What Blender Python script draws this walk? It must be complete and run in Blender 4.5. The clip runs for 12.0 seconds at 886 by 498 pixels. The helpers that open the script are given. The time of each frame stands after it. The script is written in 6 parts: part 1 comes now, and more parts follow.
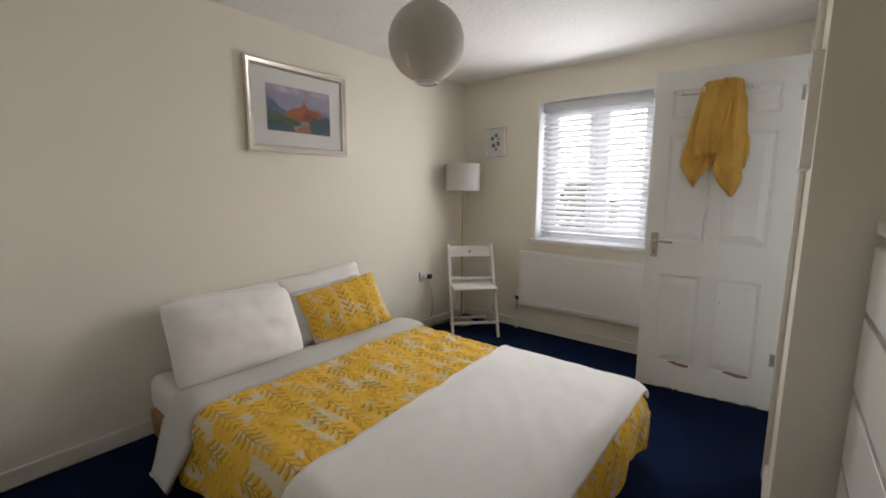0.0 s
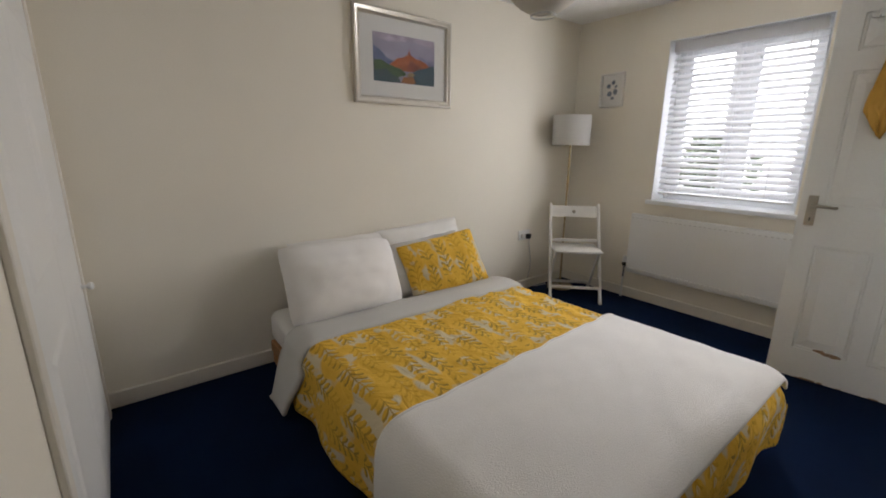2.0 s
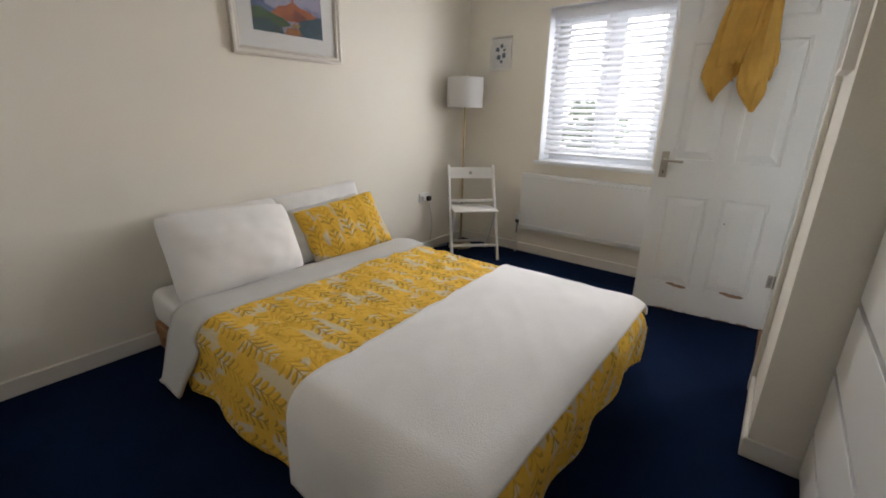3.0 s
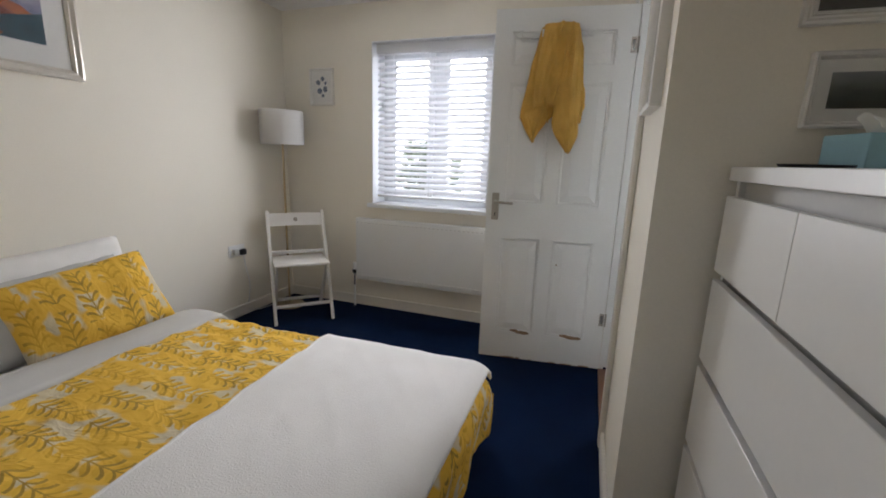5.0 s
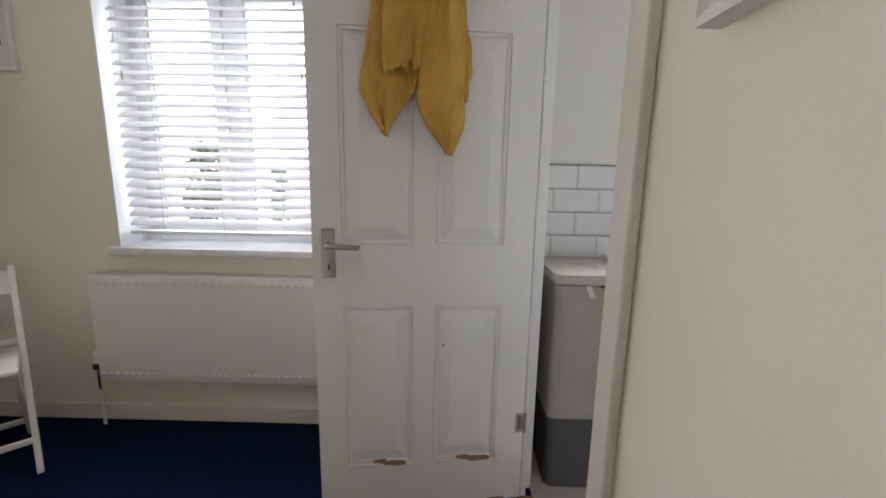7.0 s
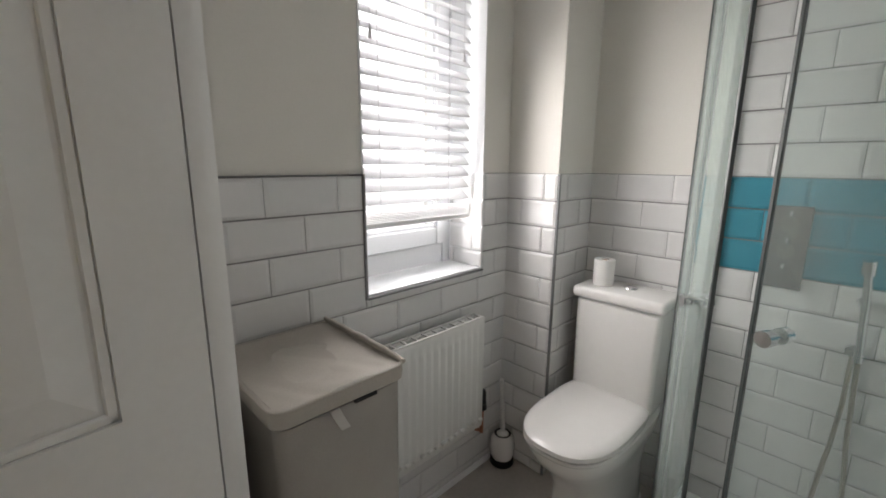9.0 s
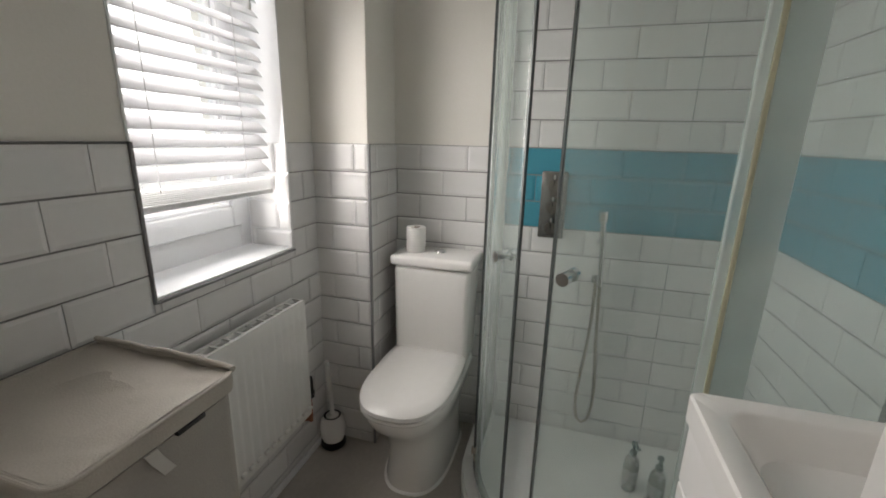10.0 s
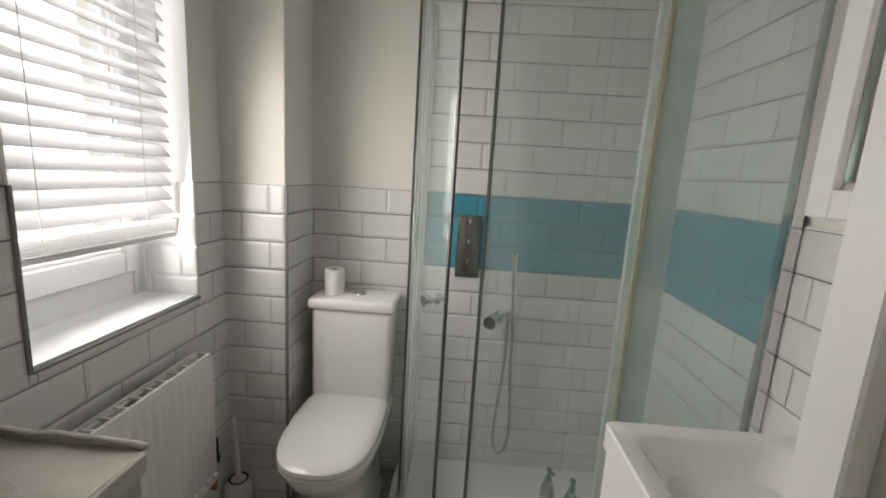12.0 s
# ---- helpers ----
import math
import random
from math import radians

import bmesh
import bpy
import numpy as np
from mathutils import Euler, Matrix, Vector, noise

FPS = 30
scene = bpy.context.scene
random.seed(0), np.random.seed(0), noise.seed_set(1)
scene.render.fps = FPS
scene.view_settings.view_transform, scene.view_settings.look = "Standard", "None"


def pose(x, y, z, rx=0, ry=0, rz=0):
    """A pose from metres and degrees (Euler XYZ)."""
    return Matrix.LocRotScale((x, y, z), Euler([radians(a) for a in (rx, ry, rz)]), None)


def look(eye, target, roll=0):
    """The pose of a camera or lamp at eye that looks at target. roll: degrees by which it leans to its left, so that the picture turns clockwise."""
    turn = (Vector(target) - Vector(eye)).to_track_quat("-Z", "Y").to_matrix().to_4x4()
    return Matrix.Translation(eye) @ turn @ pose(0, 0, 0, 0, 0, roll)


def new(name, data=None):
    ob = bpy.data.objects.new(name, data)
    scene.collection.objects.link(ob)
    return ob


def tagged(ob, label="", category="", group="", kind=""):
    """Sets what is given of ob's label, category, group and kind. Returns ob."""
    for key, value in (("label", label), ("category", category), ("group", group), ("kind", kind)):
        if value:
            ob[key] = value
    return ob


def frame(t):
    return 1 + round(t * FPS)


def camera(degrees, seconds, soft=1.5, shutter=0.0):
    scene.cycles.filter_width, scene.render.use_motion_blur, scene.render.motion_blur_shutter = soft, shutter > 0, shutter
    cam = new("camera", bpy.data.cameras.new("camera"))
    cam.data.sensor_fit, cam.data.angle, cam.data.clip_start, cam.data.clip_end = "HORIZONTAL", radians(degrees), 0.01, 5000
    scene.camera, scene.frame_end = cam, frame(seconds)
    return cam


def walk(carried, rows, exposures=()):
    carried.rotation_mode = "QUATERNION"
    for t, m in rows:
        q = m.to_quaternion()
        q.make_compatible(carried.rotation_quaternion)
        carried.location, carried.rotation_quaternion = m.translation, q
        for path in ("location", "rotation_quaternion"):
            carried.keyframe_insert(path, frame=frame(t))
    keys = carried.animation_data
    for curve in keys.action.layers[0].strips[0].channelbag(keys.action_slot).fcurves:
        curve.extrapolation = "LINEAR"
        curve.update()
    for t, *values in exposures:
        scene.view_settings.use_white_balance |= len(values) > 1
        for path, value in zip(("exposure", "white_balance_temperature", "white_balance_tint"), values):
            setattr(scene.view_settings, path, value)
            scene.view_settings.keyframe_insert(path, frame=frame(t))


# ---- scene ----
cam = camera(93.4, 12.0, soft=1.8)
PATH = [
    (0, (-0.048, -3.042, 1.326), (-1.294, -1.504, 1.036), 0.2),
    (0.5, (-0.093, -3.0, 1.342), (-1.599, -1.711, 1.076), 0.4),
    (1, (-0.117, -2.992, 1.345), (-1.781, -1.917, 1.072), 0.7),
    (1.5, (-0.136, -2.995, 1.322), (-1.793, -1.938, 0.952), 0.6),
    (2, (-0.13, -3.005, 1.289), (-1.662, -1.813, 0.809), 0.4),
    (2.5, (-0.116, -3.024, 1.274), (-1.481, -1.678, 0.702), 0.6),
    (3, (-0.106, -3.027, 1.246), (-1.285, -1.534, 0.629), 1.0),
    (3.2, (-0.087, -3.006, 1.265), (-1.205, -1.473, 0.632), 1.2),
    (4.8, (-0.117, -2.621, 1.233), (-0.816, -0.796, 0.805), 1.8),
    (5, (-0.154, -2.534, 1.225), (-0.789, -0.684, 0.808), 1.9),
    (5.5, (-0.248, -2.262, 1.244), (-0.745, -0.369, 0.836), 1.5),
    (6, (-0.273, -1.959, 1.244), (-0.664, -0.035, 0.86), 1.1),
    (6.5, (-0.277, -1.683, 1.245), (-0.516, 0.264, 0.854), 1.0),
    (6.7, (-0.288, -1.581, 1.228), (-0.449, 0.377, 0.856), 1.1),
    (8.3, (-0.226, -0.768, 1.296), (0.541, 1.035, 0.896), -0.0),
    (8.5, (-0.193, -0.732, 1.298), (0.719, 1.003, 0.899), -0.0),
    (9, (-0.143, -0.619, 1.305), (1.232, 0.776, 0.903), 0.4),
    (9.5, (-0.104, -0.563, 1.312), (1.59, 0.409, 0.884), 0.8),
    (10, (-0.157, -0.506, 1.295), (1.701, 0.029, 0.784), 1.4),
    (10.5, (-0.204, -0.458, 1.265), (1.674, -0.156, 0.648), 2.1),
    (11, (-0.211, -0.441, 1.236), (1.665, -0.283, 0.561), 2.9),
    (11.5, (-0.203, -0.436, 1.261), (1.72, -0.334, 0.72), 3.4),
    (12, (-0.191, -0.436, 1.339), (1.777, -0.35, 0.991), 3.5),
]
walk(cam, [(t, look(eye, target, roll)) for t, eye, target, roll in PATH],
     exposures=[(0.0, 1.82, 6760, 14), (1.0, 1.63, 6760, 14), (1.5, 1.63, 6760, 14), (2.5, 1.85, 6680, 14), (3.2, 1.95, 6550, 14), (4.8, 1.78, 6380, 14), (6.0, 1.78, 6420, 14), (6.7, 1.9, 6450, 15), (8.3, 1.18, 7100, 14), (9.0, 1.04, 7000, 14), (9.5, 0.86, 7100, 13), (10.0, 0.78, 7200, 13), (10.5, 0.88, 7300, 13), (11.0, 1.06, 7300, 13), (11.5, 0.98, 7350, 13), (12.0, 0.82, 7350, 13)])

# ---- world and light ----
world = bpy.data.worlds.new("sky")
scene.world = world
world.use_nodes = True
wn = world.node_tree.nodes
sky = wn.new("ShaderNodeTexSky")
sky.sky_type, sky.sun_disc = "NISHITA", False
sky.sun_elevation, sky.sun_rotation = radians(40), radians(160)
world.node_tree.links.new(sky.outputs[0], wn["Background"].inputs[0])
wn["Background"].inputs[1].default_value = 0.15
sun_data = bpy.data.lights.new("sun", "SUN")
sun_data.energy, sun_data.angle, sun_data.color = 1.2, radians(12), (1.0, 0.96, 0.9)
sun = new("sun", sun_data)
sun.matrix_world = look((3, -5, 8), (0, 0, 0))


def window_light(name, centre, size_x, size_z, watts, colour, toward=-1, spread=150, drop=0.0):
    data = bpy.data.lights.new(name, "AREA")
    data.shape, data.size, data.size_y, data.energy, data.color = "RECTANGLE", size_x, size_z, watts, colour
    data.spread = radians(spread)
    ob = new(name, data)
    ob.matrix_world = look(centre, (centre[0], centre[1] + toward, centre[2] - drop))
    return ob


window_light("sky_light_bedroom", (-1.32, 0.475, 1.47), 0.86, 1.1, 4.9, (0.95, 0.97, 1.0), -1, 154)
window_light("sky_light_bedroom_pane", (-1.32, 0.60, 1.47), 0.82, 1.06, 1.9, (0.86, 0.91, 1.0))
# weak fill lamp added behind the camera, no known window there
window_light("sky_light_lobby", (0.1, -4.53, 1.5), 0.3, 0.5, 0.01, (1.0, 0.98, 0.96), 1)
window_light("sky_light_ensuite", (0.82, 0.435, 1.36), 0.5, 0.64, 3.2, (0.98, 0.98, 1.0), -1, 150, 0.13)
window_light("sky_light_ensuite_pane", (0.82, 0.545, 1.46), 0.42, 1.0, 2.8, (0.93, 0.95, 1.0))


# ---- materials ----
def mat(name, colour, rough=0.6, vary=0.08, scale=6.0, fine=90.0, bump=0.1, metal=0.0, dist=0.002, spec=0.5):
    """Noise at two sizes varies the colour, the gloss and the relief."""
    m = bpy.data.materials.new(name)
    m.use_nodes = True
    n, l = m.node_tree.nodes, m.node_tree.links
    b = n["Principled BSDF"]
    co = n.new("ShaderNodeTexCoord")
    big, small = n.new("ShaderNodeTexNoise"), n.new("ShaderNodeTexNoise")
    big.inputs["Scale"].default_value, small.inputs["Scale"].default_value = scale, fine
    big.inputs["Detail"].default_value = 5
    for t in (big, small):
        l.new(co.outputs["Object"], t.inputs["Vector"])
    mixv = n.new("ShaderNodeMath")
    mixv.operation = "MULTIPLY_ADD"
    mixv.inputs[1].default_value, mixv.inputs[2].default_value = 0.35, 0.0
    l.new(small.outputs["Fac"], mixv.inputs[0])
    add = n.new("ShaderNodeMath")
    add.operation = "MULTIPLY_ADD"
    add.inputs[1].default_value = 0.65
    l.new(big.outputs["Fac"], add.inputs[0])
    l.new(mixv.outputs[0], add.inputs[2])
    ramp = n.new("ShaderNodeMapRange")
    ramp.inputs["From Min"].default_value, ramp.inputs["From Max"].default_value = 0.3, 0.7
    ramp.inputs["To Min"].default_value, ramp.inputs["To Max"].default_value = 1 - vary, 1 + vary
    l.new(add.outputs[0], ramp.inputs["Value"])
    tint = n.new("ShaderNodeMix")
    tint.data_type, tint.blend_type = "RGBA", "MULTIPLY"
    tint.inputs["Factor"].default_value = 1.0
    tint.inputs["A"].default_value = (*colour, 1)
    l.new(ramp.outputs[0], tint.inputs["B"])
    l.new(tint.outputs["Result"], b.inputs["Base Color"])
    gloss = n.new("ShaderNodeMapRange")
    gloss.inputs["To Min"].default_value, gloss.inputs["To Max"].default_value = max(0.02, rough - 0.08), min(1, rough + 0.08)
    l.new(big.outputs["Fac"], gloss.inputs["Value"])
    l.new(gloss.outputs[0], b.inputs["Roughness"])
    b.inputs["Metallic"].default_value = metal
    b.inputs["Specular IOR Level"].default_value = spec
    if bump:
        bp = n.new("ShaderNodeBump")
        bp.inputs["Strength"].default_value, bp.inputs["Distance"].default_value = bump, dist
        l.new(small.outputs["Fac"], bp.inputs["Height"])
        l.new(bp.outputs[0], b.inputs["Normal"])
    return m


def glass_mat(name, tint, rough=0.0, see=0.55, haze=0.0):
    """Thin clear pane: mostly transparent, with Fresnel gloss."""
    m = bpy.data.materials.new(name)
    m.use_nodes = True
    n, l = m.node_tree.nodes, m.node_tree.links
    n.remove(n["Principled BSDF"])
    tr, gl, mx, lw, pw, rg = (n.new(k) for k in ("ShaderNodeBsdfTransparent", "ShaderNodeBsdfGlossy", "ShaderNodeMixShader", "ShaderNodeLayerWeight", "ShaderNodeMath", "ShaderNodeMapRange"))
    tr.inputs[0].default_value = (*tint, 1)
    gl.inputs["Roughness"].default_value = rough
    lw.inputs["Blend"].default_value = 0.5
    pw.operation = "POWER"
    pw.inputs[1].default_value = 4.0
    rg.inputs["To Min"].default_value, rg.inputs["To Max"].default_value = 0.035, see
    l.new(lw.outputs["Facing"], pw.inputs[0])
    l.new(pw.outputs[0], rg.inputs["Value"])
    l.new(rg.outputs[0], mx.inputs[0])
    l.new(tr.outputs[0], mx.inputs[1])
    l.new(gl.outputs[0], mx.inputs[2])
    out = mx.outputs[0]
    if haze:
        df, hz = n.new("ShaderNodeBsdfDiffuse"), n.new("ShaderNodeMixShader")
        df.inputs[0].default_value = (0.78, 0.84, 0.82, 1)
        co, sm, sr = n.new("ShaderNodeTexCoord"), n.new("ShaderNodeTexNoise"), n.new("ShaderNodeMapRange")
        sm.inputs["Scale"].default_value = 3.5
        l.new(co.outputs["Object"], sm.inputs["Vector"])
        sr.inputs["To Min"].default_value, sr.inputs["To Max"].default_value = haze * 0.6, haze * 1.4
        l.new(sm.outputs["Fac"], sr.inputs["Value"])
        l.new(sr.outputs[0], hz.inputs[0])
        l.new(out, hz.inputs[1])
        bl, both = n.new("ShaderNodeBsdfTranslucent"), n.new("ShaderNodeMixShader")
        bl.inputs[0].default_value = (0.84, 0.90, 0.88, 1)
        l.new(df.outputs[0], both.inputs[1])
        l.new(bl.outputs[0], both.inputs[2])
        l.new(both.outputs[0], hz.inputs[2])
        out = hz.outputs[0]
    l.new(out, n["Material Output"].inputs[0])
    return m


M_WALL = mat("cream_wall_paint", (0.835, 0.786, 0.68), 0.75, 0.045, 1.2, 160, 0.12)
M_WHITEWALL = mat("white_wall_paint", (0.78, 0.76, 0.71), 0.7, 0.03, 1.2, 160, 0.1)
M_CEIL = mat("textured_ceiling_paint", (0.84, 0.84, 0.83), 0.8, 0.05, 3, 38, 0.6, dist=0.007)
M_TRIM = mat("cream_gloss_trim", (0.78, 0.74, 0.66), 0.4, 0.04, 4, 60, 0.05)
M_CARPET = mat("navy_carpet", (0.0034, 0.0135, 0.047), 0.95, 0.35, 3, 420, 0.9, dist=0.006, spec=0.08)
M_DOOR = mat("white_door_paint", (0.82, 0.82, 0.80), 0.38, 0.035, 2.5, 70, 0.06)
M_BARE = mat("bare_chipped_wood", (0.30, 0.19, 0.11), 0.7, 0.3, 40, 200, 0.2)
M_UPVC = mat("white_plastic", (0.82, 0.83, 0.84), 0.35, 0.02, 4, 90, 0.02)
M_SLAT = mat("white_blind_slat", (0.80, 0.80, 0.80), 0.45, 0.03, 5, 90, 0.02)
M_CORD = mat("blind_cord", (0.7, 0.7, 0.7), 0.8)
M_RAD = mat("white_radiator_enamel", (0.76, 0.76, 0.74), 0.35, 0.02, 4, 60, 0.02)
M_CHROME = mat("chrome", (0.75, 0.75, 0.76), 0.12, 0.03, 20, 60, 0, 1.0)
M_STRIKE = mat("worn_satin_steel", (0.62, 0.57, 0.50), 0.42, 0.15, 30, 200, 0.05, 0.75)
M_NICKEL = mat("brushed_nickel", (0.42, 0.385, 0.33), 0.32, 0.06, 30, 300, 0.05, 1.0)
M_SILVER = mat("champagne_silver_frame", (0.66, 0.62, 0.55), 0.33, 0.06, 30, 200, 0.05, 0.85)
M_BRASS = mat("brass_tube", (0.50, 0.38, 0.22), 0.35, 0.08, 20, 100, 0.03, 0.9)
M_BLACK = mat("black_plastic", (0.015, 0.015, 0.016), 0.4, 0.1)
M_WHITEPLASTIC = mat("white_switch_plastic", (0.78, 0.78, 0.76), 0.4, 0.02)
M_MOUNT = mat("white_picture_mount", (0.82, 0.81, 0.78), 0.85, 0.02)
M_GROUT = mat("grey_grout", (0.25, 0.25, 0.25), 0.9, 0.2, 8, 200, 0.2)
M_VINYL = mat("grey_vinyl_floor", (0.46, 0.43, 0.39), 0.45, 0.12, 5, 60, 0.05)
M_CERAMIC = mat("white_ceramic", (0.84, 0.83, 0.81), 0.12, 0.02, 3, 40, 0.0)
M_ACRYLIC = mat("white_acrylic_tray", (0.82, 0.83, 0.82), 0.3, 0.03, 4, 60, 0.02)
M_VANITY = mat("white_gloss_vanity", (0.83, 0.82, 0.81), 0.2, 0.02, 3, 40, 0.0)
M_DRAWER = mat("white_laminate", (0.80, 0.79, 0.76), 0.35, 0.02, 3, 60, 0.02)
# darker copy of white laminate: shade in gaps and slots as colour
M_SHADOWGAP = mat("white_laminate_shade", (0.55, 0.54, 0.51), 0.5, 0.03)
M_CHAIR = mat("white_painted_wood", (0.80, 0.78, 0.74), 0.4, 0.04, 10, 80, 0.04)
M_WOOD = mat("orange_pine", (0.42, 0.20, 0.08), 0.45, 0.25, 14, 90, 0.1)
M_SHADE = mat("white_fabric_shade", (0.78, 0.77, 0.75), 0.85, 0.03, 5, 300, 0.15)
M_PAPER = mat("white_paper_lantern", (0.78, 0.75, 0.69), 0.85, 0.03, 6, 150, 0.1)
M_SHEET = mat("white_cotton", (0.80, 0.78, 0.74), 0.9, 0.03, 4, 260, 0.25)
M_FLEECE = mat("cream_fleece", (0.84, 0.82, 0.79), 0.95, 0.04, 5, 210, 0.6, dist=0.003)
M_GREYCLOTH = mat("pale_grey_cotton", (0.55, 0.54, 0.51), 0.9, 0.04, 4, 260, 0.25)
M_KNIT = mat("mustard_wool", (0.64, 0.375, 0.08), 0.95, 0.16, 9, 320, 0.6, dist=0.003)
M_HAMPER = mat("grey_canvas", (0.37, 0.35, 0.32), 0.8, 0.10, 6, 350, 0.4)
# same canvas as the body, made lighter and warmer for window light on the lid
M_HAMPERLIT = mat("lit_grey_canvas", (0.46, 0.43, 0.385), 0.75, 0.10, 5, 320, 0.4)
M_VALVE = mat("dark_satin_chrome", (0.30, 0.295, 0.29), 0.24, 0.08, 12, 80, 0.0, 1.0)
M_TILETRIM = mat("grey_tile_edge_trim", (0.20, 0.20, 0.205), 0.4, 0.08, 10, 80, 0.02)
M_HAMPERDARK = mat("dark_grey_canvas", (0.09, 0.09, 0.092), 0.85, 0.1, 5, 350, 0.3)
M_GLASS = glass_mat("window_glass", (0.96, 0.97, 0.97))
M_SHOWERGLASS = glass_mat("shower_glass", (0.915, 0.95, 0.935), 0.08, 0.16, 0.15)
M_DULLGLASS = glass_mat("limescaled_glass", (0.89, 0.94, 0.925), 0.10, 0.16, 0.21)
M_FROST = glass_mat("frosted_plastic", (0.93, 0.96, 0.95), 0.2, 0.2, 0.45)
M_PICGLASS = glass_mat("picture_glass", (0.97, 0.97, 0.97))
M_HEDGE = mat("shrub_leaf", (0.22, 0.27, 0.17), 0.7, 0.4, 6, 60, 0.3)
M_GRASS = mat("pale_paving", (0.48, 0.47, 0.44), 0.9, 0.15, 2, 50, 0.3)
M_BLUE = mat("pale_blue_card", (0.36, 0.61, 0.71), 0.6, 0.05)
M_TISSUE = mat("white_tissue", (0.85, 0.84, 0.82), 0.95, 0.03)
M_THRESHOLD = mat("brown_wood_threshold", (0.22, 0.11, 0.065), 0.5, 0.25, 20, 120, 0.1)
M_MIRROR = mat("mirror_silver", (0.9, 0.9, 0.9), 0.02, 0.0, 3, 30, 0, 1.0)
# zinc darkened to give the shade inside the radiator
M_ZINC_SHADE = mat("shade_dark_zinc", (0.16, 0.16, 0.165), 0.6, 0.1, 20, 90, 0.05, 0.6)
M_BRICKRED = mat("copper_pipe", (0.45, 0.2, 0.12), 0.4, 0.1, 20, 60, 0, 0.8)


def translucent(m, colour, amount):
    """Adds light that shines through thin plastic, paper or cloth."""
    n, l = m.node_tree.nodes, m.node_tree.links
    tr, mx = n.new("ShaderNodeBsdfTranslucent"), n.new("ShaderNodeMixShader")
    tr.inputs[0].default_value = (*colour, 1)
    mx.inputs[0].default_value = amount
    l.new(n["Principled BSDF"].outputs[0], mx.inputs[1])
    l.new(tr.outputs[0], mx.inputs[2])
    l.new(mx.outputs[0], n["Material Output"].inputs[0])


translucent(M_SLAT, (0.86, 0.86, 0.87), 0.42)
translucent(M_SHADE, (0.8, 0.78, 0.75), 0.35)
translucent(M_PAPER, (0.8, 0.77, 0.7), 0.35)


def tile_mat(name, colour, rough):
    """Glazed tile: every piece has its own slight tone."""
    m = mat(name, colour, rough, 0.025, 7, 50, 0.03)
    n, l = m.node_tree.nodes, m.node_tree.links
    info, rng, mul = n.new("ShaderNodeObjectInfo"), n.new("ShaderNodeMapRange"), n.new("ShaderNodeMix")
    rng.inputs["To Min"].default_value, rng.inputs["To Max"].default_value = 0.94, 1.04
    l.new(info.outputs["Random"], rng.inputs["Value"])
    mul.data_type, mul.blend_type = "RGBA", "MULTIPLY"
    mul.inputs["Factor"].default_value = 1.0
    b = n["Principled BSDF"]
    l.new(b.inputs["Base Color"].links[0].from_socket, mul.inputs["A"])
    l.new(rng.outputs[0], mul.inputs["B"])
    l.new(mul.outputs["Result"], b.inputs["Base Color"])
    return m


M_TILE = tile_mat("white_metro_tile", (0.75, 0.745, 0.74), 0.16)
M_TEAL = tile_mat("teal_metro_tile", (0.055, 0.30, 0.40), 0.16)


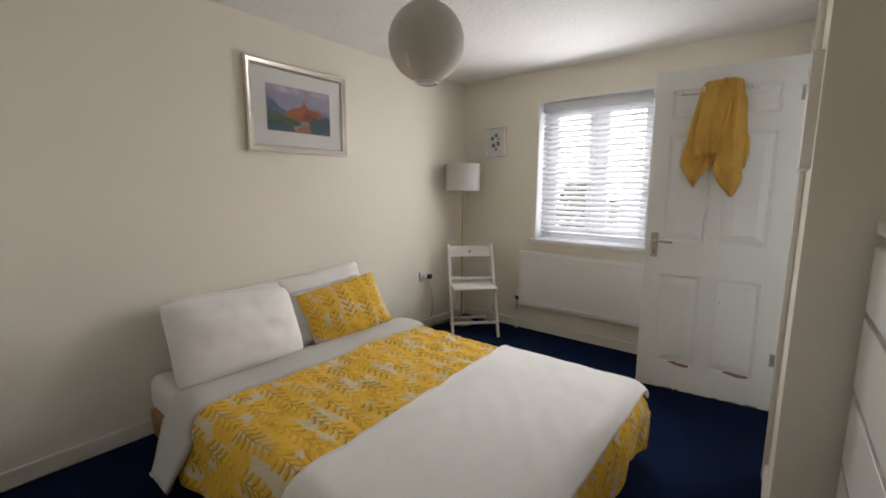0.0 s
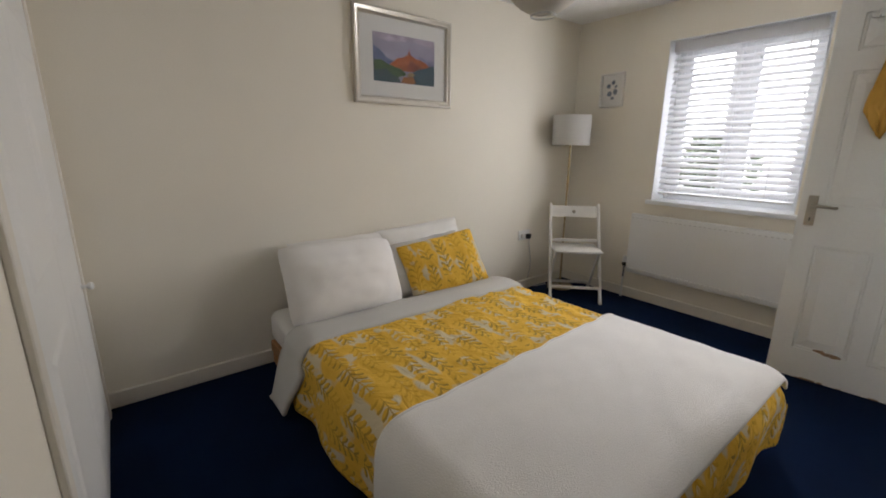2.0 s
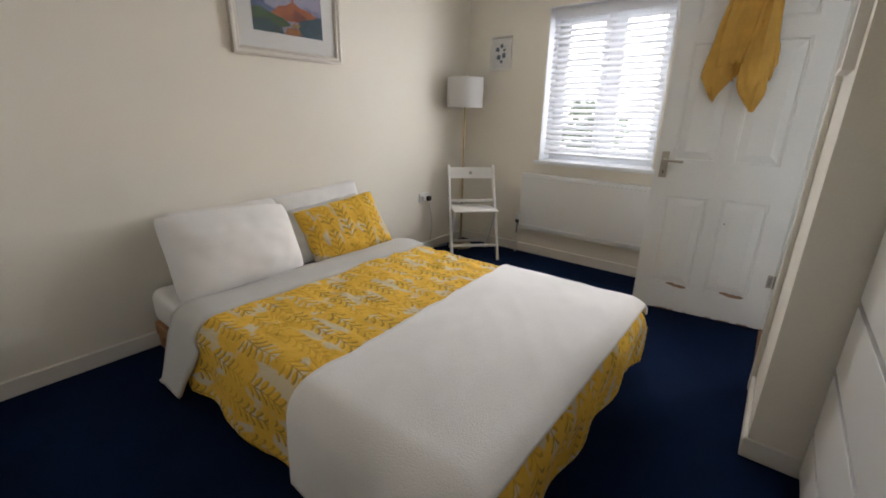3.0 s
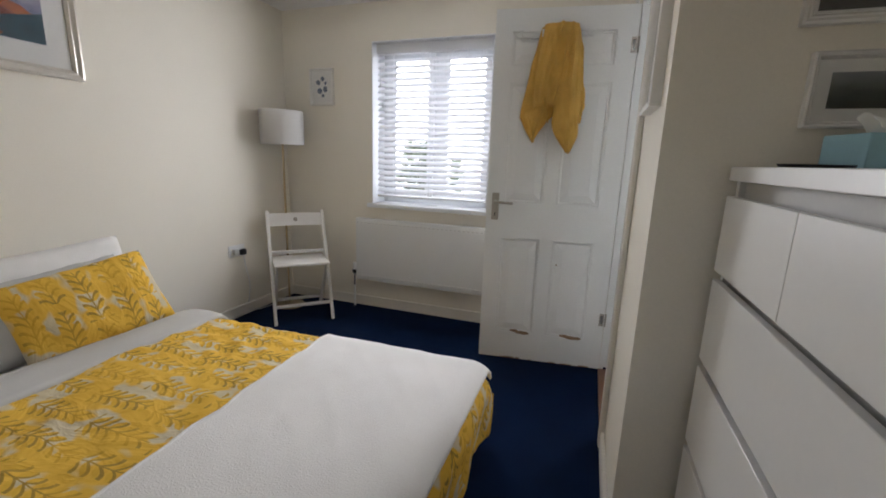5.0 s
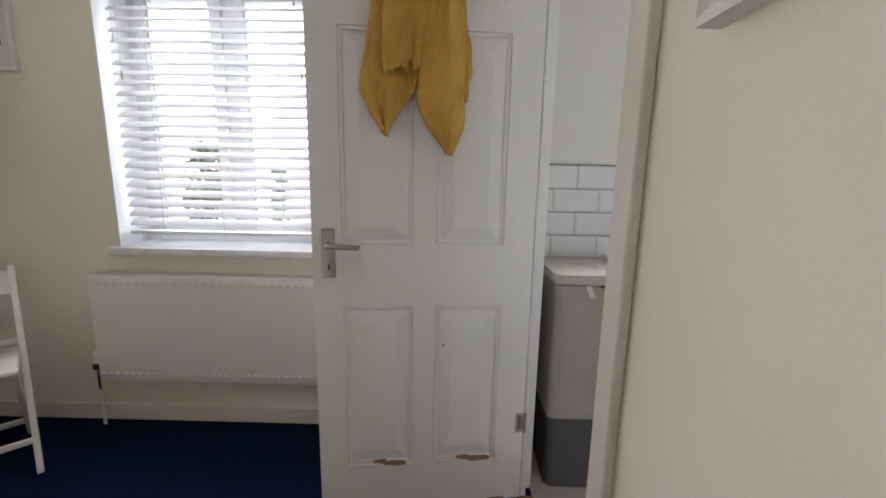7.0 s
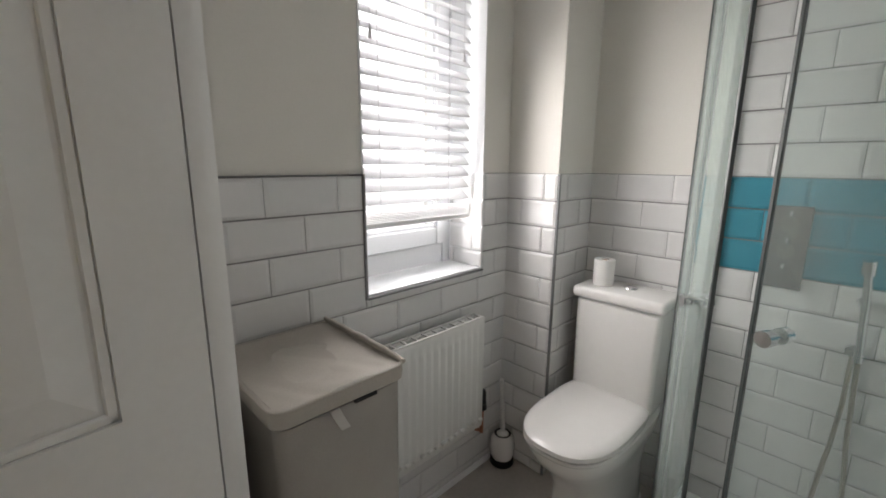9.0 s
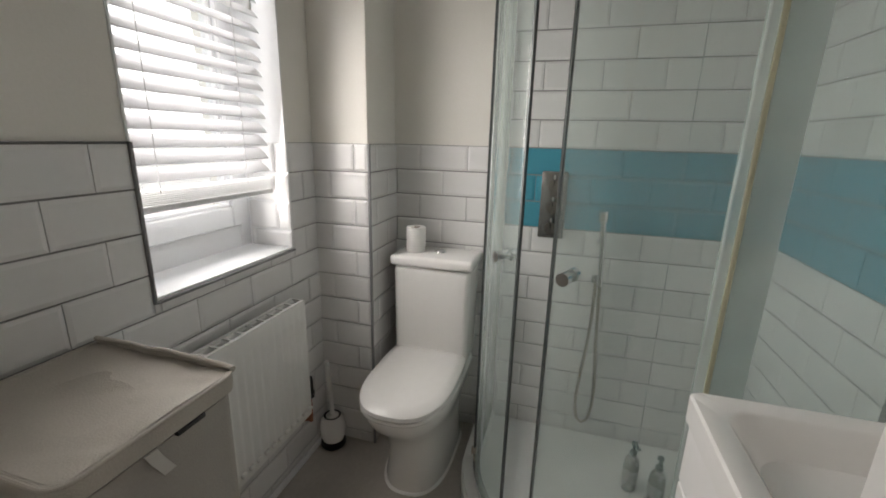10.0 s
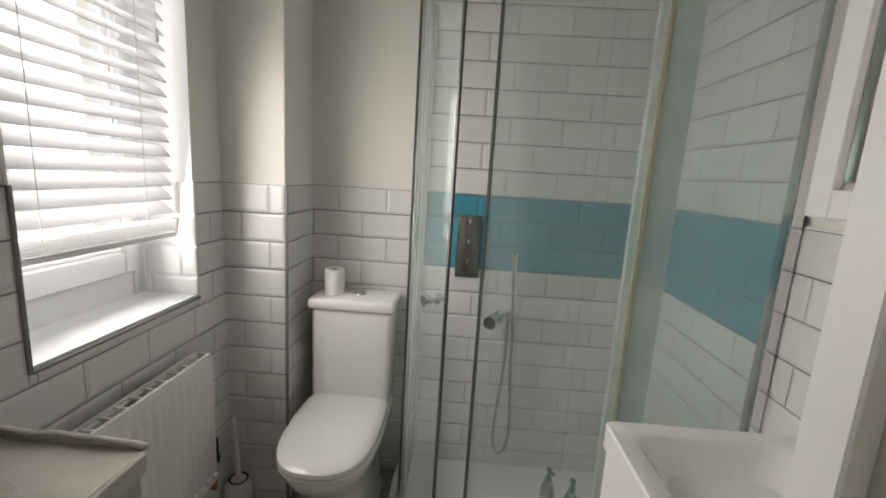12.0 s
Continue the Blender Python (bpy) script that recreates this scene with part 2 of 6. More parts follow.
def leaf_print(name):
    """Mustard cotton with pale blotches and rows of small leaves, laid out over the cloth's UV map in metres."""
    m = bpy.data.materials.new(name)
    m.use_nodes = True
    n, l = m.node_tree.nodes, m.node_tree.links
    b = n["Principled BSDF"]
    b.inputs["Roughness"].default_value = 0.9
    b.inputs["Specular IOR Level"].default_value = 0.2
    uv = n.new("ShaderNodeUVMap")
    warp = n.new("ShaderNodeTexNoise")
    warp.inputs["Scale"].default_value = 3.2
    l.new(uv.outputs[0], warp.inputs["Vector"])
    off = n.new("ShaderNodeVectorMath")
    off.operation = "MULTIPLY_ADD"
    off.inputs[1].default_value = (0.045, 0.045, 0)
    l.new(warp.outputs["Color"], off.inputs[0])
    l.new(uv.outputs[0], off.inputs[2])
    sep = n.new("ShaderNodeSeparateXYZ")
    l.new(off.outputs[0], sep.inputs[0])

    def math_node(op, a, c=None, d=None):
        k = n.new("ShaderNodeMath")
        k.operation = op
        for i, v in enumerate((a, c, d)):
            if v is None:
                continue
            if isinstance(v, (int, float)):
                k.inputs[i].default_value = v
            else:
                l.new(v, k.inputs[i])
        return k.outputs[0]

    u, v = sep.outputs[0], sep.outputs[1]
    col = math_node("FLOOR", math_node("DIVIDE", u, 0.114))
    fu = math_node("SUBTRACT", math_node("FRACT", math_node("DIVIDE", u, 0.114)), 0.5)
    au = math_node("ABSOLUTE", fu)
    # leaves slant away from the stem, alternate columns are shifted
    sv = math_node("ADD", math_node("MULTIPLY_ADD", au, -0.085, v), math_node("MULTIPLY", col, 0.0137))
    fs = math_node("SUBTRACT", math_node("FRACT", math_node("DIVIDE", sv, 0.041)), 0.5)
    fv = math_node("ABSOLUTE", fs)
    wide = math_node("MULTIPLY", math_node("SINE", math_node("MULTIPLY", au, 7.8)), 0.33)
    leaf = math_node("LESS_THAN", fv, wide)
    edge = math_node("LESS_THAN", math_node("ABSOLUTE", math_node("SUBTRACT", fs, wide)), 0.15)
    # sprigs end and start again along each column
    along = math_node("FRACT", math_node("DIVIDE", math_node("MULTIPLY_ADD", col, 0.157, v), 0.285))
    sprig = math_node("LESS_THAN", along, 0.88)
    reach = math_node("MULTIPLY", sprig, math_node("LESS_THAN", au, math_node("SUBTRACT", 0.41, math_node("MULTIPLY", along, 0.16))))
    leaf = math_node("MULTIPLY", leaf, reach)
    edge = math_node("MULTIPLY", edge, reach)
    stem = math_node("MULTIPLY", math_node("LESS_THAN", au, 0.018), sprig)
    spots = n.new("ShaderNodeTexNoise")
    spots.inputs["Scale"].default_value = 9.0
    spots.inputs["Detail"].default_value = 1
    longer = n.new("ShaderNodeVectorMath")
    longer.operation = "MULTIPLY"
    longer.inputs[1].default_value = (1.35, 0.75, 1)
    l.new(off.outputs[0], longer.inputs[0])
    l.new(longer.outputs[0], spots.inputs["Vector"])
    pale = n.new("ShaderNodeMapRange")
    pale.inputs["From Min"].default_value, pale.inputs["From Max"].default_value = 0.52, 0.585
    l.new(spots.outputs["Fac"], pale.inputs["Value"])
    grp = n.new("ShaderNodeTexNoise")
    grp.inputs["Scale"].default_value = 5.5
    grp.inputs["Detail"].default_value = 1
    shifted = n.new("ShaderNodeVectorMath")
    shifted.inputs[1].default_value = (3.1, 7.7, 0)
    l.new(off.outputs[0], shifted.inputs[0])
    l.new(shifted.outputs[0], grp.inputs["Vector"])
    dark = n.new("ShaderNodeMapRange")
    dark.inputs["From Min"].default_value, dark.inputs["From Max"].default_value = 0.44, 0.57
    l.new(grp.outputs["Fac"], dark.inputs["Value"])

    def blend(fac, a, c):
        k = n.new("ShaderNodeMix")
        k.data_type = "RGBA"
        l.new(fac, k.inputs["Factor"])
        for s, val in (("A", a), ("B", c)):
            if isinstance(val, tuple):
                k.inputs[s].default_value = (*val, 1)
            else:
                l.new(val, k.inputs[s])
        return k.outputs["Result"]

    ground = blend(pale.outputs[0], (0.79, 0.48, 0.065), (0.66, 0.565, 0.38))
    leafc = blend(dark.outputs[0], (0.80, 0.49, 0.065), (0.74, 0.45, 0.055))
    edgec = blend(dark.outputs[0], (0.68, 0.39, 0.045), (0.40, 0.25, 0.05))
    c1 = blend(leaf, ground, leafc)
    c2 = blend(edge, c1, edgec)
    c3 = blend(stem, c2, edgec)
    l.new(c3, b.inputs["Base Color"])
    weave = n.new("ShaderNodeTexNoise")
    weave.inputs["Scale"].default_value = 300
    l.new(uv.outputs[0], weave.inputs["Vector"])
    bp = n.new("ShaderNodeBump")
    bp.inputs["Strength"].default_value, bp.inputs["Distance"].default_value = 0.25, 0.002
    l.new(weave.outputs["Fac"], bp.inputs["Height"])
    # soft creases in the cloth
    crease = n.new("ShaderNodeTexNoise")
    crease.inputs["Scale"].default_value, crease.inputs["Detail"].default_value, crease.inputs["Distortion"].default_value = 7.0, 3.0, 1.2
    l.new(longer.outputs[0], crease.inputs["Vector"])
    folds = n.new("ShaderNodeBump")
    folds.inputs["Strength"].default_value, folds.inputs["Distance"].default_value = 0.5, 0.03
    l.new(crease.outputs["Fac"], folds.inputs["Height"])
    l.new(bp.outputs[0], folds.inputs["Normal"])
    l.new(folds.outputs[0], b.inputs["Normal"])
    return m


M_LEAF = leaf_print("mustard_leaf_print")


# ---- building helpers ----
def thing(name, m, label, category, group=""):
    """An Empty at the base of a thing; its parts are built in its own space."""
    ob = new(name)
    ob.empty_display_size = 0.05
    ob.matrix_world = m
    return tagged(ob, label, category, group)


def mesh_of(name, bm, material, smooth=True):
    me = bpy.data.meshes.new(name)
    bmesh.ops.recalc_face_normals(bm, faces=bm.faces)
    bm.to_mesh(me)
    bm.free()
    if smooth:
        me.shade_smooth()
        me.set_sharp_from_angle(angle=radians(38))
    for mm in (material if isinstance(material, (list, tuple)) else (material,)):
        me.materials.append(mm)
    return me


def part(name, bm, material, parent=None, label="", smooth=True):
    ob = new(name, mesh_of(name, bm, material, smooth))
    if parent is not None:
        ob.parent = parent
    return tagged(ob, label) if label else ob


def struct(name, bm, material, label, category, smooth=False):
    return tagged(part(name, bm, material, smooth=smooth), label, category, kind="structure")


def box(lo, hi, bevel=0.0, seg=2, bm=None, m=None):
    """A box from corner to corner, its edges rounded by bevel; m turns it about its own origin."""
    own = bmesh.new()
    lo, hi = Vector(lo), Vector(hi)
    bmesh.ops.create_cube(own, size=1)
    for v in own.verts:
        v.co = Vector(((v.co[i] + 0.5) * (hi[i] - lo[i]) + lo[i]) for i in range(3))
    if bevel:
        bmesh.ops.bevel(own, geom=own.edges[:], offset=bevel, segments=seg, profile=0.5, affect="EDGES")
    if m is not None:
        own.transform(m)
    return own if bm is None else join(bm, own)


def join(bm, other):
    me = bpy.data.meshes.new("tmp")
    other.to_mesh(me)
    other.free()
    bm.from_mesh(me)
    bpy.data.meshes.remove(me)
    return bm


def tube(points, radius, sides=12, bm=None, caps=True):
    """A round bar along a line of points."""
    own = bmesh.new()
    pts = [Vector(p) for p in points]
    rings = []
    for i, p in enumerate(pts):
        a, c = pts[max(i - 1, 0)], pts[min(i + 1, len(pts) - 1)]
        d = (c - a).normalized()
        q = d.to_track_quat("Z", "Y")
        rings.append([own.verts.new(p + q @ Vector((math.cos(k * math.tau / sides) * radius, math.sin(k * math.tau / sides) * radius, 0))) for k in range(sides)])
    for r0, r1 in zip(rings, rings[1:]):
        # rings may be turned against each other: match by nearest vertex
        s = min(range(sides), key=lambda k: (r1[k].co - pts[1] - (r0[0].co - pts[0])).length if len(pts) == 2 else (r1[k].co - r0[0].co).length)
        for k in range(sides):
            own.faces.new((r0[k], r0[(k + 1) % sides], r1[(k + 1 + s) % sides], r1[(k + s) % sides]))
    if caps:
        own.faces.new(rings[0])
        own.faces.new(rings[-1])
    return own if bm is None else join(bm, own)


def lathe(profile, sides=40, bm=None, at=(0, 0, 0)):
    """A turned shape from (radius, height) pairs."""
    own = bmesh.new()
    rings = []
    for r, z in profile:
        if r < 1e-5:
            rings.append([own.verts.new((at[0], at[1], at[2] + z))])
        else:
            rings.append([own.verts.new((at[0] + r * math.cos(k * math.tau / sides), at[1] + r * math.sin(k * math.tau / sides), at[2] + z)) for k in range(sides)])
    for r0, r1 in zip(rings, rings[1:]):
        for k in range(sides):
            a, b, c, d = r0[k % len(r0)], r0[(k + 1) % len(r0)], r1[(k + 1) % len(r1)], r1[k % len(r1)]
            own.faces.new([v for i, v in enumerate((a, b, c, d)) if v not in (a, b, c, d)[:i]])
    return own if bm is None else join(bm, own)


def loft(sections, bm=None, caps=True):
    """Skin over closed rings with the same number of points."""
    own = bmesh.new()
    rings = [[own.verts.new(p) for p in s] for s in sections]
    n = len(rings[0])
    for r0, r1 in zip(rings, rings[1:]):
        for k in range(n):
            own.faces.new((r0[k], r0[(k + 1) % n], r1[(k + 1) % n], r1[k]))
    if caps:
        own.faces.new(rings[0])
        own.faces.new(rings[-1])
    return own if bm is None else join(bm, own)


def wall_boxes(rects, lo, hi, axis):
    """A wall between lo and hi with openings. axis: 0 runs along x, 1 along y. rects: (a0, a1, z0, z1)."""
    bm = bmesh.new()
    cuts = sorted({lo[axis], hi[axis], *(r[0] for r in rects), *(r[1] for r in rects)})
    for a, c in zip(cuts, cuts[1:]):
        mid = (a + c) / 2
        holes = sorted((r[2], r[3]) for r in rects if r[0] < mid < r[1])
        z = lo[2]
        for h0, h1 in holes + [(hi[2], hi[2])]:
            if h0 > z + 1e-6:
                p, q = list(lo), list(hi)
                p[axis], q[axis], p[2], q[2] = a, c, z, h0
                box(p, q, bm=bm)
            z = h1
    bmesh.ops.remove_doubles(bm, verts=bm.verts, dist=1e-5)
    bm.verts.index_update()
    twin = {}
    for fc in bm.faces:
        twin.setdefault(tuple(sorted(v.index for v in fc.verts)), []).append(fc)
    bmesh.ops.delete(bm, geom=[fc for g in twin.values() if len(g) > 1 for fc in g], context="FACES_ONLY")
    return bm


# ---- structure: bedroom ----
XW, YN, YS, XP, XR, CEIL = -2.60, 0.455, -3.20, 0.012, 0.665, 2.338
XI, XE, YB, YSH = 0.056, 1.505, 0.42, -1.20   # ensuite faces
DOOR_S, DOOR_H = -0.684, 2.045                 # strike side and head of the doorway
WIN = (-1.795, -0.852, 0.865, 2.07)            # bedroom window opening
BWIN = (0.547, 1.092, 0.900, 2.12)             # ensuite window opening

struct("ground", box((-150, 0.8, -0.45), (150, 60, -0.4)), M_GRASS, "pale paved yard outside the windows", "ground")
struct("floor", box((XW - 0.1, YS - 1.3, -0.1), (XR + 0.1, YN + 0.05, 0)), M_CARPET, "dark navy blue carpet over the whole bedroom", "floor")
struct("floor_ensuite", box((XP + 0.045, YSH - 0.02, -0.08), (XE + 0.05, YB + 0.05, 0.012)), M_VINYL, "grey vinyl floor in the ensuite", "floor")
struct("ceiling", box((XW - 0.1, YS - 1.3, CEIL), (XR + 1.0, YN + 0.3, CEIL + 0.12)), M_CEIL, "white textured ceiling with small flaking marks", "ceiling")
struct("wall_west", box((XW - 0.12, YS - 1.3, 0), (XW, YN + 0.3, CEIL)), M_WALL, "cream painted wall behind the bed", "wall")
struct("wall_north", wall_boxes([WIN], (XW, YN, 0), (XI - 0.06, YN + 0.3, CEIL), 0), M_WALL, "cream painted wall with the bedroom window", "wall")
struct("wall_south", box((XW, YS - 0.1, 0), (-0.45, YS, CEIL)), M_WALL, "cream painted wall with a cupboard door", "wall")
struct("wall_partition", wall_boxes([(DOOR_S - 0.03, 0.085, 0, DOOR_H + 0.03)], (XP, YSH - 0.065, 0), (XI - 0.008, YN, CEIL), 1), M_WALL, "cream partition wall with the ensuite doorway", "wall")
struct("wall_recess", box((XI - 0.008, YSH - 0.065, 0), (XE + 0.1, YSH - 0.012, CEIL)), M_WALL, "cream painted side wall of the recess", "wall")
struct("wall_east", box((XR, YS - 1.3, 0), (XR + 0.1, YSH - 0.065, CEIL)), M_WALL, "cream painted wall behind the chest", "wall")
# the opening in wall_back is invented, only to hold the lobby fill lamp
struct("wall_back", wall_boxes([(-0.05, 0.25, 1.25, 1.75)], (XW, YS - 1.4, 0), (XR + 0.1, YS - 1.3, CEIL), 0), M_WALL, "cream painted wall closing the lobby, with an added unseen opening", "wall")
struct("wall_lobby", box((-0.55, YS - 1.3, 0), (-0.45, YS - 0.1, CEIL)), M_WALL, "cream painted lobby wall", "wall")


def skirting(name, lo, hi):
    bm = box(lo, hi, 0.004, 1)
    return struct(name, bm, M_TRIM, "cream gloss painted skirting board", "skirting")


skirting("baseboard_west", (XW, YS, 0), (XW + 0.016, YN, 0.085))
skirting("baseboard_north", (XW + 0.016, YN - 0.016, 0), (XP - 0.02, YN, 0.085))
skirting("baseboard_pier", (XP - 0.016, -1.27, 0), (XP, DOOR_S - 0.079, 0.085))
skirting("baseboard_return", (XP - 0.016, -1.282, 0), (XR, -1.266, 0.085))

# doorway lining, stops and architraves
bm = box((XP - 0.004, 0.0, 0), (XP + 0.016, 0.085, DOOR_H + 0.03))
box((XP + 0.016, 0.056, 0), (XI + 0.001, 0.085, DOOR_H + 0.03), bm=bm)
struct("door_lining_hinge", bm, M_DOOR, "white painted door lining on the hinge side", "door frame")
bm = box((XP - 0.004, DOOR_S - 0.03, 0), (XI + 0.004, DOOR_S, DOOR_H + 0.03))
struct("door_lining_strike", bm, M_TRIM, "cream painted door lining on the latch side", "door frame")
bm = box((XP - 0.004, DOOR_S, DOOR_H), (XI + 0.004, 0.0, DOOR_H + 0.03))
box((XP + 0.0165, 0.0, DOOR_H), (XI + 0.001, 0.0555, DOOR_H + 0.03), bm=bm)
struct("door_lining_head", bm, M_DOOR, "white painted head of the door lining", "door frame")
struct("door_stop_strike", box((XP + 0.026, DOOR_S, 0.012), (XI + 0.018, DOOR_S + 0.018, DOOR_H), 0.002, 1), M_DOOR, "white painted door stop", "door frame")
for nm, y0, y1 in (("architrave_strike", DOOR_S - 0.078, DOOR_S - 0.006), ("architrave_hinge", 0.022, 0.09)):
    struct(nm, box((XP - 0.021, y0, 0), (XP, y1, DOOR_H + 0.085), 0.005, 2), M_TRIM, "cream painted architrave round the ensuite doorway", "door frame")
struct("architrave_head", box((XP - 0.021, DOOR_S - 0.006, DOOR_H + 0.022), (XP, 0.022, DOOR_H + 0.085), 0.005, 2), M_TRIM, "cream painted architrave above the ensuite doorway", "door frame")
struct("threshold", box((XP - 0.012, DOOR_S, -0.01), (XP + 0.046, -0.001, 0.016), 0.004, 1), M_THRESHOLD, "brown wooden threshold strip in the doorway", "threshold")

# strike plate in the latch-side lining
plate = thing("strike_plate", pose(XP + 0.0075, DOOR_S, 1.003), "brushed metal strike plate in the door lining", "strike plate")
bm = wall_boxes([(-0.006, 0.006, -0.012, 0.030), (-0.006, 0.006, -0.052, -0.028)], (-0.0115, 0, -0.075), (0.010, 0.002, 0.058), 0)
part("plate", bm, M_STRIKE, plate)
part("latch_hole", box((-0.006, -0.001, -0.052), (0.006, 0.0008, 0.030)), M_THRESHOLD, plate, "dark bare wood hole")
for z in (0.044, -0.063):
    part("screw", box((-0.004, 0.0015, z - 0.004), (0.004, 0.0032, z + 0.004), 0.0012, 1), M_NICKEL, plate)


# ---- windows ----
def window_unit(name, x0, x1, z0, z1, y, label, mull=(), low=0.05, rail=0.045):
    """White plastic casement: outer frame, mullions, sash frames, panes."""
    w = tagged(new(name), label, "window", kind="structure")
    w.location = ((x0 + x1) / 2, y, z0)
    hx, h, d = (x1 - x0) / 2, z1 - z0, 0.06
    bm = bmesh.new()
    fw = 0.05
    for lo, hi in (((-hx, 0, 0), (-hx + fw, d, h)), ((hx - fw, 0, 0), (hx, d, h)), ((-hx + fw, 0, 0), (hx - fw, d, low)), ((-hx + fw, 0, h - fw), (hx - fw, d, h))):
        box(lo, hi, 0.005, 1, bm)
    part("window_frame", bm, M_UPVC, w)
    edges = [-hx + fw, *mull, hx - fw]
    for m in mull:
        part("mullion", box((m - 0.03, 0.003, low), (m + 0.03, d - 0.003, h - fw), 0.004, 1), M_UPVC, w)
    for a, c in zip(edges, edges[1:]):
        a, c = a + (0.03 if a in mull else 0), c - (0.03 if c in mull else 0)
        bm = bmesh.new()
        sw = 0.045
        for lo, hi in (((a, -0.015, low), (a + sw, 0.045, h - fw)), ((c - sw, -0.015, low), (c, 0.045, h - fw)), ((a + sw, -0.015, low), (c - sw, 0.045, low + rail)), ((a + sw, -0.015, h - fw - sw), (c - sw, 0.045, h - fw))):
            box(lo, hi, 0.005, 1, bm)
        sash = part("sash", bm, M_UPVC, w)
        g = part("pane", box((a + sw, 0.012, low + rail), (c - sw, 0.018, h - fw - sw)), M_GLASS, sash)
        g.visible_shadow = False
        bead = bmesh.new()
        for lo, hi in (((a + sw, -0.006, low + rail), (c - sw, 0.011, low + rail + 0.012)), ((a + sw, -0.006, low + rail + 0.012), (a + sw + 0.012, 0.011, h - fw - sw)), ((c - sw - 0.012, -0.006, low + rail + 0.012), (c - sw, 0.011, h - fw - sw))):
            box(lo, hi, 0.003, 1, bead)
        part("glazing_bead", bead, M_UPVC, sash)
    return w


def blind(name, x0, x1, ztop, zbot, y, pitch, width, tilt, label, cords, stack=0.0):
    """Venetian blind with headrail, tilted slats, bottom rail, ladder cords and tassels."""
    b = thing(name, pose((x0 + x1) / 2, y, ztop), label, "blind")
    hx = (x1 - x0) / 2
    part("headrail", box((-hx, -0.025, -0.045), (hx, 0.025, 0), 0.003, 1), M_SLAT, b)
    part("valance", box((-hx - 0.004, -0.034, -0.072), (hx + 0.004, -0.027, -0.002), 0.002, 1), M_SLAT, b)
    n = int((ztop - 0.07 - zbot - 0.03) / pitch)
    own = bmesh.new()
    rows = 5
    prof = [(((k / rows) - 0.5) * width, 0.0035 * (1 - (2 * k / rows - 1) ** 2)) for k in range(rows + 1)]
    ring = [(p, q + 0.0014) for p, q in prof] + [(p, q - 0.0014) for p, q in reversed(prof)]
    loft([[(sx, p, q) for p, q in ring] for sx in (-hx, hx)], own)
    flat = mesh_of("slat", own.copy(), M_UPVC)
    own.transform(Matrix.Rotation(radians(tilt), 4, "X"))
    me = mesh_of("slat", own, M_SLAT)
    rnd = random.Random(7)
    for k in range(n):
        s = new("slat", me)
        s.parent = b
        s.location = (0, 0, -0.07 - k * pitch + rnd.uniform(-0.0015, 0.0015))
        s.rotation_euler = (radians(rnd.uniform(-2.5, 2.5)), radians(rnd.uniform(-0.12, 0.12)), 0)
    zb = -0.07 - n * pitch
    for k in range(int(stack / 0.005)):
        s = new("slat", flat)
        s.parent = b
        s.location = (rnd.uniform(-0.002, 0.002), 0, zb + 0.004 - k * 0.005)
    part("bottom_rail", box((-hx, -0.026, zb - 0.012 - stack), (hx, 0.026, zb + 0.006 - stack), 0.004, 2), M_UPVC, b)
    for cx in cords:
        bm = tube([(cx, -0.027, -0.03), (cx, -0.029, zb)], 0.0012, 6)
        tube([(cx, 0.027, -0.03), (cx, 0.029, zb)], 0.0012, 6, bm)
        part("ladder_cord", bm, M_CORD, b)
    for cx, dz in ((-hx + 0.05, -0.42), (-hx + 0.03, -0.27), (hx - 0.05, -0.42), (hx - 0.07, -0.12)):
        bm = tube([(cx, -0.033, -0.03), (cx, -0.033, dz)], 0.0011, 6)
        cord = part("pull_cord", bm, M_CORD, b)
        part("tassel", lathe([(0, 0.0), (0.003, -0.002), (0.006, -0.03), (0.005, -0.036), (0, -0.036)], 10, at=(cx, -0.033, dz)), M_CORD, cord, "grey tassel")
    return b


window_unit("window_1", WIN[0], WIN[1], WIN[2], WIN[3], YN + 0.20, "white plastic framed bedroom window", mull=(0.0,))
bm = box((WIN[0] - 0.03, YN - 0.035, WIN[2] - 0.028), (WIN[1] + 0.03, YN + 0.2, WIN[2] + 0.004), 0.003, 2)
struct("window_sill", bm, M_UPVC, "white painted window sill board under the blind", "window sill", True)
for nm, lo, hi in (("window_reveal_west", (WIN[0], YN - 0.002, WIN[2]), (WIN[0] + 0.006, YN + 0.2, WIN[3])),
                   ("window_reveal_east", (WIN[1] - 0.006, YN - 0.002, WIN[2]), (WIN[1], YN + 0.2, WIN[3])),
                   ("window_reveal_head", (WIN[0] + 0.006, YN - 0.002, WIN[3] - 0.006), (WIN[1] - 0.006, YN + 0.2, WIN[3]))):
    struct(nm, box(lo, hi), M_UPVC, "white painted window reveal", "window reveal")
blind("venetian_blind", WIN[0] + 0.03, WIN[1] - 0.03, WIN[3] - 0.012, WIN[2] + 0.006, YN + 0.06, 0.044, 0.05, 34,
      "white slatted venetian blind, lowered and half closed", (-0.28, 0.0, 0.28))

# bright overcast distance beyond the garden
M_CLOUD = bpy.data.materials.new("overcast_sky")
M_CLOUD.use_nodes = True
nb = M_CLOUD.node_tree.nodes["Principled BSDF"]
nb.inputs["Base Color"].default_value = (0.8, 0.8, 0.8, 1)
nb.inputs["Emission Color"].default_value = (0.93, 0.965, 1.0, 1)
nb.inputs["Emission Strength"].default_value = 0.8
struct("backdrop", box((-150, 58, -2), (150, 58.2, 160)), M_CLOUD, "bright white overcast sky outside", "sky")

